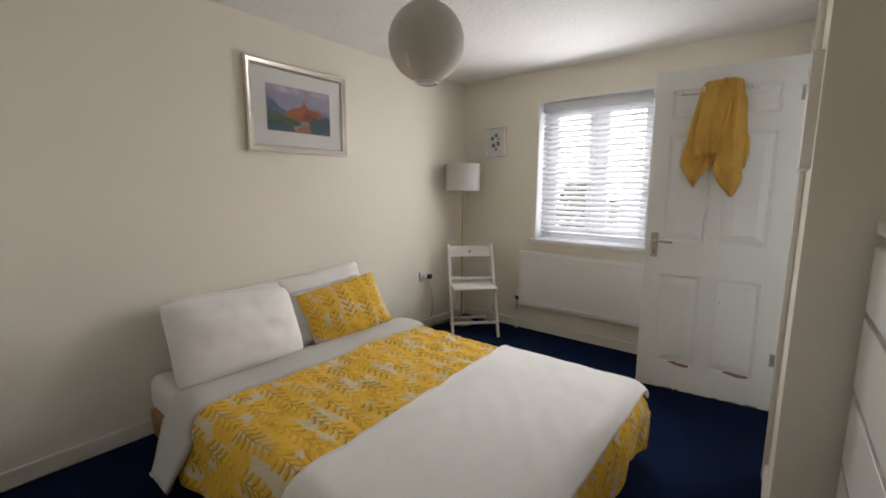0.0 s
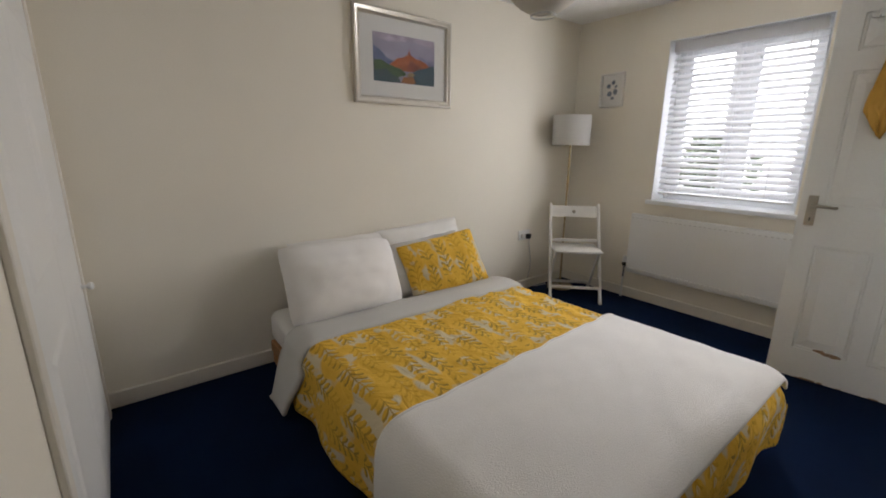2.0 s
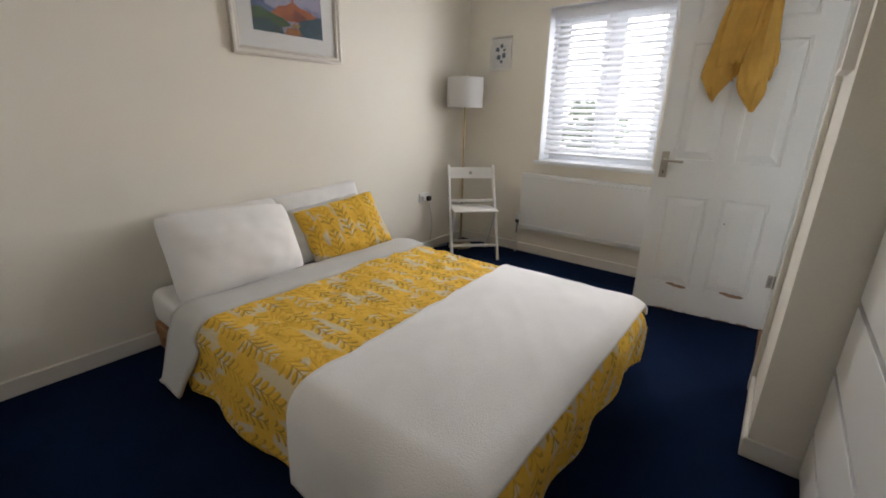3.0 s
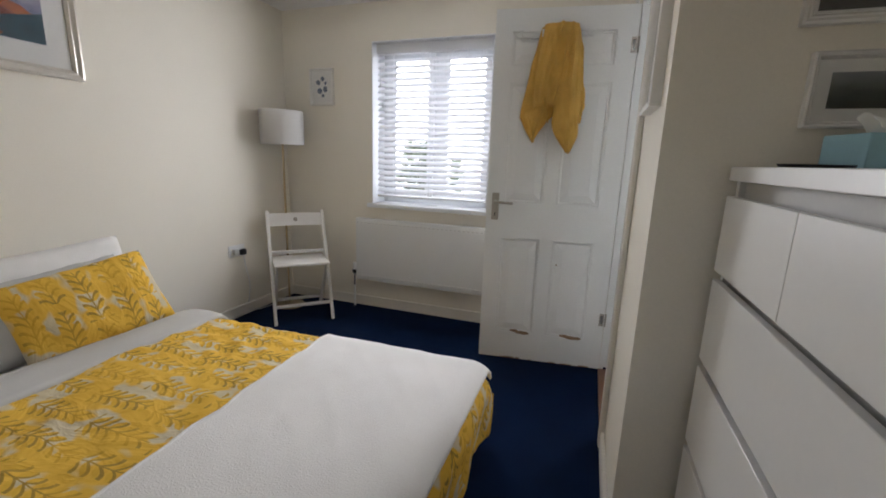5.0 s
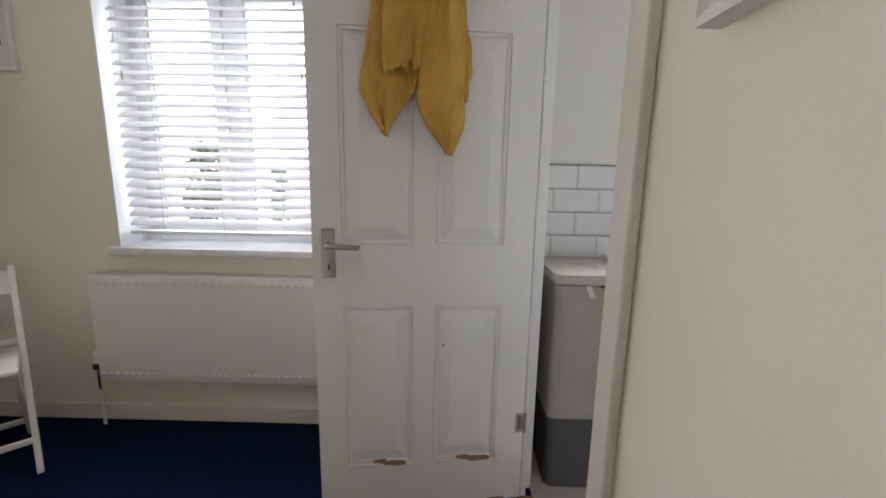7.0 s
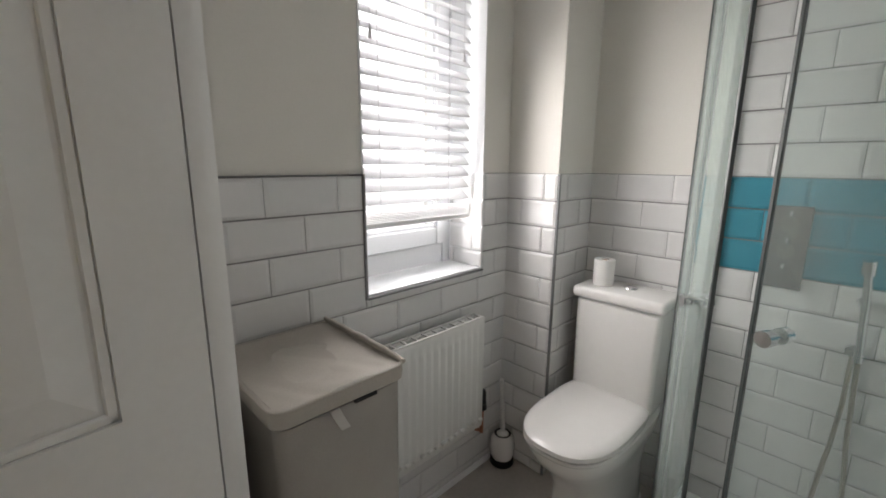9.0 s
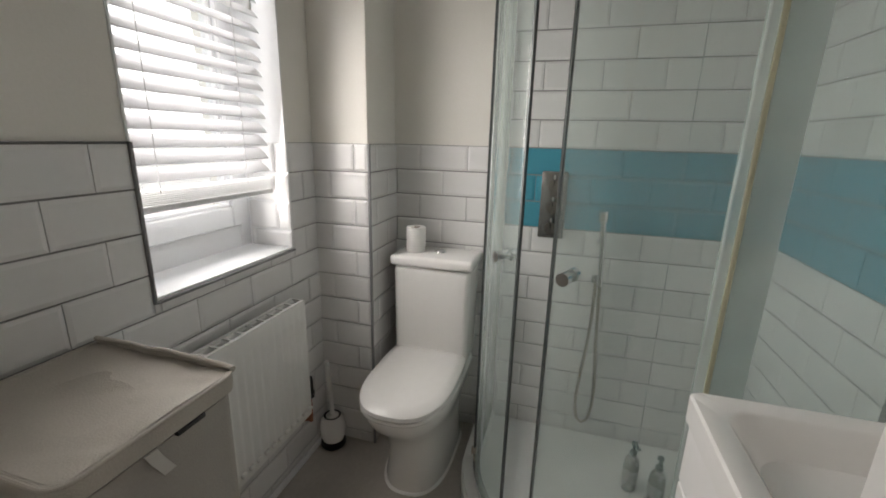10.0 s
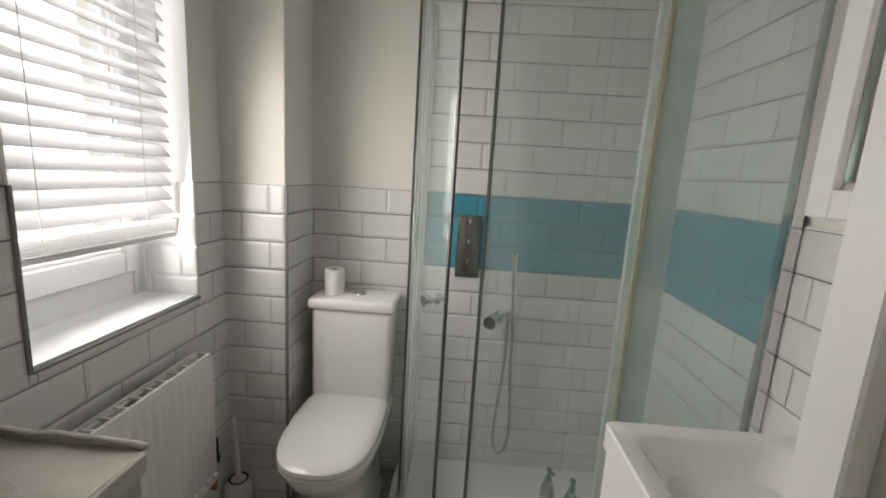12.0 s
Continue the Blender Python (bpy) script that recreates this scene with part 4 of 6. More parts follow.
# ---- radiators ----
def radiator(name, m, w, h, label, valve_side, top_grille=True, flute=0.0065):
    r = thing(name, m, label, "radiator")
    d0, d1 = 0.03, 0.085
    bm = bmesh.new()
    # pressed front panel with shallow vertical flutes
    n = int(w / 0.0333)
    prof = []
    for k in range(n * 4 + 1):
        x = -w / 2 + w * k / (n * 4)
        ph = (k % 4) / 4
        prof.append((x, d1 + (flute if ph in (0.25, 0.5) else 0)))
    top = [bm.verts.new((x, d1, h - 0.010)) for x, y in prof]
    f1 = [bm.verts.new((x, d1, h - 0.042)) for x, y in prof]
    f2 = [bm.verts.new((x, y, h - 0.056)) for x, y in prof]
    f3 = [bm.verts.new((x, y, 0.052)) for x, y in prof]
    f4 = [bm.verts.new((x, d1, 0.040)) for x, y in prof]
    bot = [bm.verts.new((x, d1, 0.010)) for x, y in prof]
    tc = [bm.verts.new((x, d1 - 0.004, h)) for x, y in prof]
    bc = [bm.verts.new((x, d1 - 0.004, 0)) for x, y in prof]
    tb = [bm.verts.new((x, d1 - 0.018, h)) for x, y in prof]
    bb = [bm.verts.new((x, d1 - 0.018, 0)) for x, y in prof]
    for r0, r1 in ((tc, top), (top, f1), (f1, f2), (f2, f3), (f3, f4), (f4, bot), (bot, bc), (tb, tc), (bc, bb), (bb, tb)):
        for k in range(len(prof) - 1):
            bm.faces.new((r0[k], r0[k + 1], r1[k + 1], r1[k]))
    for k in (0, -1):
        bm.faces.new((tb[k], tc[k], top[k], f1[k], f2[k], f3[k], f4[k], bot[k], bc[k], bb[k]))
    part("front_panel", bm, M_RAD, r)
    bump = mesh_of("pressed_flute", box((-0.010, d1 - 0.001, 0.030), (0.010, d1 + flute + 0.006, 0.046), 0.004, 1), M_RAD)
    # no cut slots: darker strips on the panel imitate the shade in them
    slot = mesh_of("vent_slot", box((-0.008, d1 - 0.002, h - 0.036), (0.008, d1 + 0.0018, h - 0.031)), M_SHADOWGAP)
    for k in range(n):
        for nm, me in (("pressed_flute", bump), ("vent_slot", slot)):
            if nm == "vent_slot" and top_grille:
                continue
            p = new(nm, me)
            p.parent = r
            p.location = (-w / 2 + w * (k + 0.5) / n, 0, 0)
    part("back_panel", box((-w / 2, d0, 0), (w / 2, d0 + 0.014, h), 0.004, 1), M_RAD, r)
    for s in (-1, 1):
        part("side_panel", box((s * w / 2 - 0.003, d0, 0.02), (s * w / 2 + 0.003, d1 - 0.002, h + 0.002), 0.001, 1), M_RAD, r)
    if top_grille:
        bm = bmesh.new()
        for y in (d0 - 0.002, d1 - 0.014):
            box((-w / 2, y, h - 0.002), (w / 2, y + 0.010, h + 0.006), 0.001, 1, bm)
        k = 0
        while -w / 2 + k * 0.045 < w / 2:
            box((-w / 2 + k * 0.045, d0, h - 0.001), (-w / 2 + k * 0.045 + 0.006, d1 - 0.006, h + 0.005), bm=bm)
            k += 1
        part("top_grille", bm, M_RAD, r)
        # fins in dark zinc, so the grille's gaps look shaded
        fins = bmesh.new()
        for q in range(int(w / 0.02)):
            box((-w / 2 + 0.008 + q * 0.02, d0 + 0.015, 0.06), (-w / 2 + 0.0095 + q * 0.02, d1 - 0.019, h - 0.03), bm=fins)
        part("convector_fins", fins, M_ZINC_SHADE, r, "dull zinc convector fins, coloured dark for the shade under the grille")
    for s in (-1, 1):
        part("bracket", box((s * w * 0.35 - 0.015, 0, 0.08), (s * w * 0.35 + 0.015, d0, h - 0.08)), M_RAD, r)
    s = valve_side
    bm = tube([(s * (w / 2 - 0.01), 0.055, 0.035), (s * (w / 2 + 0.035), 0.055, 0.035)], 0.009, 10)
    tube([(s * (w / 2 + 0.035), 0.055, 0.06), (s * (w / 2 + 0.035), 0.055, -0.06)], 0.008, 10, bm)
    v = part("valve", bm, M_CHROME if s > 0 else M_BRICKRED, r, "chrome radiator valve" if s > 0 else "stained brass radiator valve")
    at = (s * (w / 2 + 0.035), 0.055, 0.045)
    part("valve_head", lathe([(0, 0.085), (0.013, 0.083), (0.016, 0.07), (0.016, 0.028), (0.012, 0.026), (0, 0.026)], 16, at=at), M_WHITEPLASTIC if s > 0 else M_BLACK, v)
    part("valve_collar", lathe([(0, 0.026), (0.018, 0.026), (0.019, 0.02), (0.019, 0.002), (0.012, -0.005), (0, -0.005)], 16, at=at), M_BLACK, v, "black collar")
    px = s * (w / 2 + 0.035)
    run = [(px, 0.055, -0.05), (px, 0.055, -m.translation.z + 0.002)] if s > 0 else [(px, 0.055, -0.05), (px, 0.03, -0.06), (px, 0.0, -0.06)]
    part("pipe", tube(run, 0.0075, 10), M_RAD if s > 0 else M_BRICKRED, r)
    return r


radiator("radiator", pose(-1.30, YN, 0.245, 0, 0, 180), 1.19, 0.505, "white flat panel radiator under the bedroom window", 1, False, 0.0002)
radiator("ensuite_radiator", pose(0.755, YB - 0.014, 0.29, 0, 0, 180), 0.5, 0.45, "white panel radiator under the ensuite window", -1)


# ---- wall socket ----
sock = thing("wall_socket", pose(XW, -0.165, 0.470, 0, 0, -90), "white double wall socket with a black plug", "socket")
part("faceplate", box((-0.073, 0, 0), (0.073, 0.011, 0.086), 0.003, 2), M_WHITEPLASTIC, sock)
for sx in (-0.036, 0.036):
    part("switch", box((sx - 0.006, 0.010, 0.058), (sx + 0.006, 0.014, 0.075), 0.001, 1), M_WHITEPLASTIC, sock)
plug = thing("plug", pose(XW + 0.011, -0.125, 0.500, 0, 0, -90), "black plug with a thin white flex", "plug")
part("body", box((-0.022, 0, -0.022), (0.022, 0.032, 0.022), 0.007, 2), M_BLACK, plug)
pts = [(0, 0.02, -0.02)] + [(0.02 * math.sin(k * 0.9) - 0.05 * k / 8, 0.02 + 0.025 * math.sin(k * 0.7), -0.02 - 0.056 * k) for k in range(1, 9)] + [(-0.12, 0.03, -0.492), (-0.25, 0.05, -0.492)]
part("flex", tube(pts, 0.0035, 8), M_CORD, plug)
charger = thing("white_adaptor", pose(XW + 0.011, -0.195, 0.50, 0, 0, -90), "small white plug-in adaptor", "adaptor")
part("body", box((-0.018, 0, -0.01), (0.018, 0.028, 0.03), 0.006, 2), M_WHITEPLASTIC, charger)


# ---- pendant lamp ----
pend = thing("pendant_lamp", pose(-1.26, -1.66, 1.922), "round white ribbed paper lantern hanging from the ceiling", "pendant lamp")
prof, R = [], 0.157
nr = 34
for k in range(nr + 1):
    a = -math.pi / 2 + 0.22 + (math.pi - 0.44) * k / nr
    rr = R * (1 + (0.006 if k % 2 else -0.004))
    prof.append((rr * math.cos(a), rr * math.sin(a)))
prof += [(p[0] - 0.003, p[1]) for p in reversed(prof)]
part("paper_shade", lathe(prof, 48), M_PAPER, pend)
part("wire_ring", lathe([(0.046, -R + 0.0), (0.049, -R - 0.004), (0.046, -R - 0.008), (0.042, -R - 0.004), (0.046, -R)], 32), M_WHITEPLASTIC, pend)
bm = tube([(0, 0, 0.08), (0, 0, CEIL - 1.922)], 0.004, 8)
part("flex", bm, M_WHITEPLASTIC, pend)
part("bulb_holder", lathe([(0, 0.13), (0.02, 0.125), (0.022, 0.07), (0.018, 0.06), (0, 0.06)], 16), M_WHITEPLASTIC, pend)
part("ceiling_rose", lathe([(0, CEIL - 1.922 - 0.03), (0.03, CEIL - 1.922 - 0.028), (0.05, CEIL - 1.922 - 0.01), (0.05, CEIL - 1.922)], 24), M_WHITEPLASTIC, pend)

# ---- floor lamp ----
LX, LY = -2.425, 0.188
lamp = thing("floor_lamp", pose(LX, LY, 0), "floor lamp with white drum shade and brass pole", "floor lamp")
part("base_plate", lathe([(0, 0.022), (0.108, 0.020), (0.117, 0.012), (0.117, 0.0), (0, 0.0)], 40), M_BRASS, lamp)
part("pole", tube([(0, 0, 0.02), (0, 0, 1.36)], 0.0085, 12), M_BRASS, lamp)
sh = [(0.157, 0.0), (0.160, 0.001), (0.160, 0.249), (0.157, 0.25), (0.1575, 0.002)]
shd = part("shade", lathe([(r, z + 1.30) for r, z in sh], 56), M_SHADE, lamp, "white fabric drum shade")
bm = bmesh.new()
for k in range(3):
    a = k * math.tau / 3
    tube([(0, 0, 1.36), (0.158 * math.cos(a), 0.158 * math.sin(a), 1.305)], 0.002, 6, bm)
part("shade_spider", bm, M_BRASS, shd)

# ---- folding chair ----
chair = thing("folding_chair", pose(-2.209, 0.062, 0, 0, 0, 45), "white painted wooden folding chair beside the floor lamp", "folding chair")
CW = 0.205
for s in (-1, 1):
    # long legs run from the top of the back to the front foot
    p0, p1 = Vector((s * CW, 0.185, 0.795)), Vector((s * CW, -0.20, 0.0))
    d = (p1 - p0)
    part("long_leg", box((-0.011, -0.0175, 0), (0.011, 0.0175, d.length), 0.004, 2, m=Matrix.Translation(p0) @ d.to_track_quat("Z", "Y").to_matrix().to_4x4()), M_CHAIR, chair)
    p0, p1 = Vector((s * (CW - 0.028), -0.14, 0.43)), Vector((s * (CW - 0.028), 0.20, 0.0))
    d = p1 - p0
    part("short_leg", box((-0.010, -0.016, 0), (0.010, 0.016, d.length), 0.004, 2, m=Matrix.Translation(p0) @ d.to_track_quat("Z", "Y").to_matrix().to_4x4()), M_CHAIR, chair)
secs = []
for k in range(13):
    a = k / 12 * 2 - 1
    bow = 0.022 * (1 - a * a)
    x = a * (CW - 0.008)
    secs.append([(x, 0.138 + bow, 0.682), (x, 0.153 + bow, 0.679), (x, 0.189 + bow, 0.774), (x, 0.173 + bow, 0.777)])
br = part("backrest", loft(secs), M_CHAIR, chair)
part("finger_hole", lathe([(0, 0.002), (0.013, 0.002), (0.016, 0.0), (0.013, -0.002), (0, -0.002)], 20), M_NICKEL, br, "round finger hole with a metal ring").matrix_basis = pose(0, 0.171, 0.729, 70)
part("seat", box((-CW + 0.012, -0.21, 0.425), (CW - 0.012, 0.16, 0.446), 0.008, 3, m=Matrix.Rotation(radians(-2), 4, "X")), M_CHAIR, chair)
for y, z, r, w in ((-0.15, 0.125, 0.008, CW - 0.005), (0.16, 0.08, 0.008, CW - 0.03), (0.07, 0.49, 0.008, CW - 0.005)):
    part("stretcher", box((-w, y - 0.009, z - 0.012), (w, y + 0.009, z + 0.012), 0.004, 2), M_CHAIR, chair)


# ---- bed ----
BX0, BX1, BY0, BY1, BZ = XW + 0.02, -0.50, -2.405, -0.935, 0.345
BC = (BY0 + BY1) / 2
bed = thing("bed", pose((BX0 + BX1) / 2, BC, 0), "double bed with a white mattress on a pine frame", "bed")
L2, W2 = (BX1 - BX0) / 2, (BY1 - BY0) / 2
bm = bmesh.new()
for lo, hi in (((-L2, -W2, 0.08), (L2, -W2 + 0.03, 0.15)), ((-L2, W2 - 0.03, 0.08), (L2, W2, 0.15)), ((-L2, -W2 + 0.03, 0.08), (-L2 + 0.03, W2 - 0.03, 0.15)), ((L2 - 0.03, -W2 + 0.03, 0.08), (L2, W2 - 0.03, 0.15))):
    box(lo, hi, 0.005, 1, bm)
part("bed_frame", bm, M_WOOD, bed, "orange pine side rails")
for sx in (-1, 1):
    for sy in (-1, 1):
        part("leg", box((sx * (L2 - 0.035) - 0.03, sy * (W2 - 0.035) - 0.03, 0), (sx * (L2 - 0.035) + 0.03, sy * (W2 - 0.035) + 0.03, 0.12), 0.005, 1), M_WOOD, bed)
for k in range(12):
    x = -L2 + 0.12 + k * (2 * L2 - 0.24) / 11
    part("slat", box((x - 0.04, -W2 + 0.03, 0.13), (x + 0.04, W2 - 0.03, 0.147)), M_WOOD, bed)
part("mattress", box((-L2, -W2, 0.151), (L2, W2, BZ), 0.055, 4), M_SHEET, bed, "mattress in a white fitted sheet")


def edge(t, half, r, flare):
    """Along a cloth that lies flat, rounds an edge and hangs: sideways place and drop."""
    a = abs(t)
    if a <= half - r:
        return t, 0.0
    arc = r * math.pi / 2
    if a <= half - r + arc:
        th = (a - half + r) / r
        return math.copysign(half - r + r * math.sin(th), t), r * (1 - math.cos(th))
    h = a - (half - r + arc)
    return math.copysign(half + flare * h, t), r + h


def cover(name, x0, x1, hang_foot, near, far, lift, r, material, nx, ny, wrinkle, seed, hem=0.0, flare=0.08, skew=0.0, parent=None, ragged=0.0):
    """Bedding laid over the mattress: near and far are the lengths that hang at the two sides."""
    bm = bmesh.new()
    uvl = bm.loops.layers.uv.new("UVMap")
    top = BZ + lift
    half = W2 + lift * 0.9
    t0, t1 = -(half + near), half + far
    xe = BX1 + lift * 0.9
    s1 = (xe - x0) + hang_foot
    grid, coords = [], []
    for i in range(nx + 1):
        row, cr = [], []
        for j in range(ny + 1):
            t = t0 + (t1 - t0) * j / ny
            start = skew * (j / ny - 0.5) + ragged * noise.noise((j * 0.13, seed, 0))
            s = start + (s1 - start) * i / nx
            y, dy = edge(t, half, r, flare)
            x, dx = edge(s, xe - x0, r, -0.10) if s > 0 else (s, 0)
            out = max(0.0, dy - r) + max(0.0, dx - r)
            w = noise.noise((s * 3.1 + seed, t * 2.3, seed)) * 0.6 + noise.noise((s * 9 + seed, t * 5, 1.7)) * 0.4
            crease = abs(noise.noise((s * 4 + t * 3.5, t * 1.2 - s * 0.7, seed + 5)))
            fine = 1 - abs(noise.noise((s * 7 - t * 6, t * 5 + s * 8, seed + 11))) * 3
            w += (0.42 if wrinkle > 0.015 else 0.0) * max(0.0, fine) * (0.5 + 0.9 * max(0.0, t / half))
            if wrinkle > 0.015:
                w *= 1 - 0.8 * min(1, max(0, (x0 + s + 1.34) / 0.16))
                w *= min(1.0, 0.15 + s / 0.22)
                crease *= min(1.0, 0.15 + s / 0.22)
            z = top - dy - dx + (wrinkle * (w - crease * 0.9) if out == 0 else wrinkle * 0.3 * w)
            if dy > r * 0.6:
                y += math.copysign(1, t) * wrinkle * 0.9 * math.sin(s * 16 + 3 * noise.noise((s * 2, seed, 3))) * min(1, (dy - r * 0.6) * 6)
            if dx > r * 0.6:
                x += wrinkle * 0.7 * math.sin(t * 15 + seed) * min(1, (dx - r * 0.6) * 6)
            if dy > r and dx > r:
                z += min(dx, dy) * 0.9
            z = max(z, 0.045)
            row.append(bm.verts.new((x0 + x, BC + y, z)))
            cr.append((s, t))
        grid.append(row)
        coords.append(cr)
    for i in range(nx):
        for j in range(ny):
            f = bm.faces.new((grid[i][j], grid[i][j + 1], grid[i + 1][j + 1], grid[i + 1][j]))
            for lp, (a, c) in zip(f.loops, ((i, j), (i, j + 1), (i + 1, j + 1), (i + 1, j))):
                lp[uvl].uv = (coords[a][c][1] + 3, coords[a][c][0] + 3)
    ob = part(name, bm, material, parent)
    md = ob.modifiers.new("thickness", "SOLIDIFY")
    md.thickness, md.offset = 0.012, 1.0
    return ob


duvet = thing("duvet", pose(0, 0, 0), "yellow leaf-print duvet spread over the bed", "duvet")
cover("cover", -2.02, BX1, 0.32, 0.30, 0.20, 0.029, 0.10, M_LEAF, 130, 150, 0.019, 2.0, parent=duvet, flare=0.10)
thr = cover("fleece_throw", -1.215, BX1, -0.02, 0.36, 0.02, 0.054, 0.11, M_FLEECE, 90, 130, 0.010, 9.0, skew=-0.09, flare=0.04, ragged=0.012)
tagged(thr, "thick cream fleece throw laid over the foot of the bed", "throw")
part("rolled_hem", tube([tuple(v.co + Vector((0.004, 0, 0.006))) for v in list(thr.data.vertices)[0:131:2]], 0.009, 10), M_FLEECE, thr, "soft rolled edge")


def hem():
    """The grey underside of the duvet turned back along its head edge."""
    bm = bmesh.new()
    half, r, ny = W2 + 0.05, 0.10, 90
    rows = []
    for j in range(ny + 1):
        t = -(half + 0.31) + (2 * half + 0.31 + 0.22) * j / ny
        y, dy = edge(t, half, r, 0.36 if t < 0 else 0.1)
        row = []
        for k in range(9):
            a = k / 8
            x = -2.155 + 0.245 * a + 0.012 * noise.noise((t * 3, 4, a)) + (0.05 * (a - 0.3) * math.sin(dy * 14) if dy > r else 0)
            z = BZ + 0.043 - dy + 0.018 * math.sin(a * math.pi) + 0.006 * noise.noise((t * 4, a * 2, 8))
            row.append(bm.verts.new((x, BC + y, max(z, 0.06))))
        rows.append(row)
    for r0, r1 in zip(rows, rows[1:]):
        for k in range(8):
            bm.faces.new((r0[k], r0[k + 1], r1[k + 1], r1[k]))
    ob = part("turned_edge", bm, M_GREYCLOTH, duvet, "pale grey reverse turned back")
    md = ob.modifiers.new("thickness", "SOLIDIFY")
    md.thickness, md.offset = 0.02, -1.0


hem()


def pillow(name, m, w, h, t, material, label, seed, sharp=2.6, puff=0.5, corner=0.03):
    """A stuffed pillow with pinched corners. Local x across, z up its face, y its thickness."""
    bm = bmesh.new()
    uvl = bm.loops.layers.uv.new("UVMap")
    n = 30
    sides = []
    for sgn in (1, -1):
        grid = []
        for i in range(n + 1):
            row = []
            for j in range(n + 1):
                u, v = i / n * 2 - 1, j / n * 2 - 1
                pin = 1 - 0.055 * (1 - abs(v) ** 2) * abs(u) ** 4
                pin2 = 1 - 0.055 * (1 - abs(u) ** 2) * abs(v) ** 4
                d = max(0.0, (1 - abs(u) ** sharp) * (1 - abs(v) ** sharp)) ** puff
                y = sgn * (t / 2) * d + (0.011 * noise.noise((u * 2.0 + seed, v * 2.2, seed + sgn)) + 0.005 * noise.noise((u * 5 + seed, v * 5 + u * 2, seed))) * min(1, d * 2)
                pin *= 1 - corner * (u * v) ** 4
                pin2 *= 1 - corner * 1.3 * (u * v) ** 4
                row.append(bm.verts.new((u * w / 2 * pin, y, v * h / 2 * pin2 + 0.006 * noise.noise((u * 4, seed, 3)))))
            grid.append(row)
        for i in range(n):
            for j in range(n):
                f = bm.faces.new((grid[i][j], grid[i + 1][j], grid[i + 1][j + 1], grid[i][j + 1]))
                f.material_index = 1 if sgn < 0 and isinstance(material, tuple) else 0
                for lp, (a, c) in zip(f.loops, ((i, j), (i + 1, j), (i + 1, j + 1), (i, j + 1))):
                    lp[uvl].uv = (a / n * w + seed, c / n * h)
    bmesh.ops.remove_doubles(bm, verts=bm.verts, dist=0.0008)
    ob = part(name, bm, material)
    ob.matrix_world = m
    return tagged(ob, label, "pillow", "pillows on the bed")


pillow("pillow", pose(-2.47, -1.96, 0.53, 16, 0, -90), 0.66, 0.44, 0.16, M_SHEET, "plump white pillow propped against the wall", 1.0)
pillow("pillow", pose(-2.46, -1.36, 0.555, 18, 3, -90), 0.70, 0.44, 0.16, M_SHEET, "white pillow behind the yellow cushion", 4.0)
pillow("fleece_pillow", pose(-2.27, -2.05, 0.55, 27, -3, -87), 0.72, 0.46, 0.27, M_FLEECE, "fluffy cream pillow at the head of the bed", 7.0, 2.3, 0.48, 0.07)
pillow("grey_pillow", pose(-2.335, -1.42, 0.525, 26, 5, -94), 0.60, 0.36, 0.12, M_GREYCLOTH, "pale grey pillow behind the leaf-print pillow", 15.0)
pillow("leaf_pillow", pose(-2.25, -1.345, 0.525, 30, 7, -96), 0.60, 0.39, 0.14, (M_LEAF, M_GREYCLOTH), "yellow leaf-print pillow with a grey reverse", 11.0)

# ---- chest of drawers ----
CY0, CY1, CX0 = -2.095, -1.297, 0.185
chest = thing("chest_of_drawers", pose(CX0, (CY0 + CY1) / 2, 0), "tall white six-drawer chest standing in the recess", "chest of drawers")
hw = (CY1 - CY0) / 2
bm = bmesh.new()
for lo, hi in (((0.006, -hw, 0), (0.475, -hw + 0.02, 1.20)), ((0.006, hw - 0.02, 0), (0.475, hw, 1.20)), ((0.46, -hw + 0.02, 0), (0.475, hw - 0.02, 1.20)), ((0.03, -hw + 0.02, 0.0), (0.46, hw - 0.02, 0.05))):
    box(lo, hi, 0.0015, 1, bm)
part("carcass", bm, M_DRAWER, chest)
part("top", box((-0.012, -hw - 0.002, 1.198), (0.477, hw + 0.002, 1.232), 0.002, 1), M_DRAWER, chest)
# sheet behind the fronts, coloured as the shade in the drawer gaps
part("inner_back", box((0.02, -hw + 0.02, 0.05), (0.026, hw - 0.02, 1.195)), M_SHADOWGAP, chest)
zr = (0.045, 0.225, 0.471, 0.720, 0.966, 1.182)
for k in range(5):
    z0, z1 = zr[k], zr[k + 1] - 0.022
    for y0, y1 in (((-hw + 0.002, hw - 0.002),) if k < 4 else ((-hw + 0.002, -0.0008), (0.0008, hw - 0.002))):
        part("drawer_front", box((-0.012, y0, z0), (0.006, y1, z1), 0.0015, 1), M_DRAWER, chest)

tissue = thing("tissue_box", pose(0.375, -1.445, 1.233, 0, 0, 12), "pale blue tissue box with a white tissue", "tissue box")
part("carton", box((-0.06, -0.06, 0), (0.06, 0.06, 0.068), 0.002, 1), M_BLUE, tissue)
bm = bmesh.new()
ring = []
for k in range(5):
    rr = 0.022 + 0.006 * k
    ring.append([(rr * math.cos(a) * (0.5 + 0.12 * k), rr * math.sin(a) * 0.5 * (1 + 0.4 * math.sin(a * 3 + k)), 0.064 + 0.010 * k + 0.005 * math.sin(a * 4)) for a in [q * math.tau / 20 for q in range(20)]])
loft(ring, bm, caps=False)
ts = part("tissue", bm, M_TISSUE, tissue)
ts.modifiers.new("thickness", "SOLIDIFY").thickness = 0.001
tray = thing("dark_tray", pose(0.31, -1.42, 1.2325), "small dark flat tray on the chest", "tray")
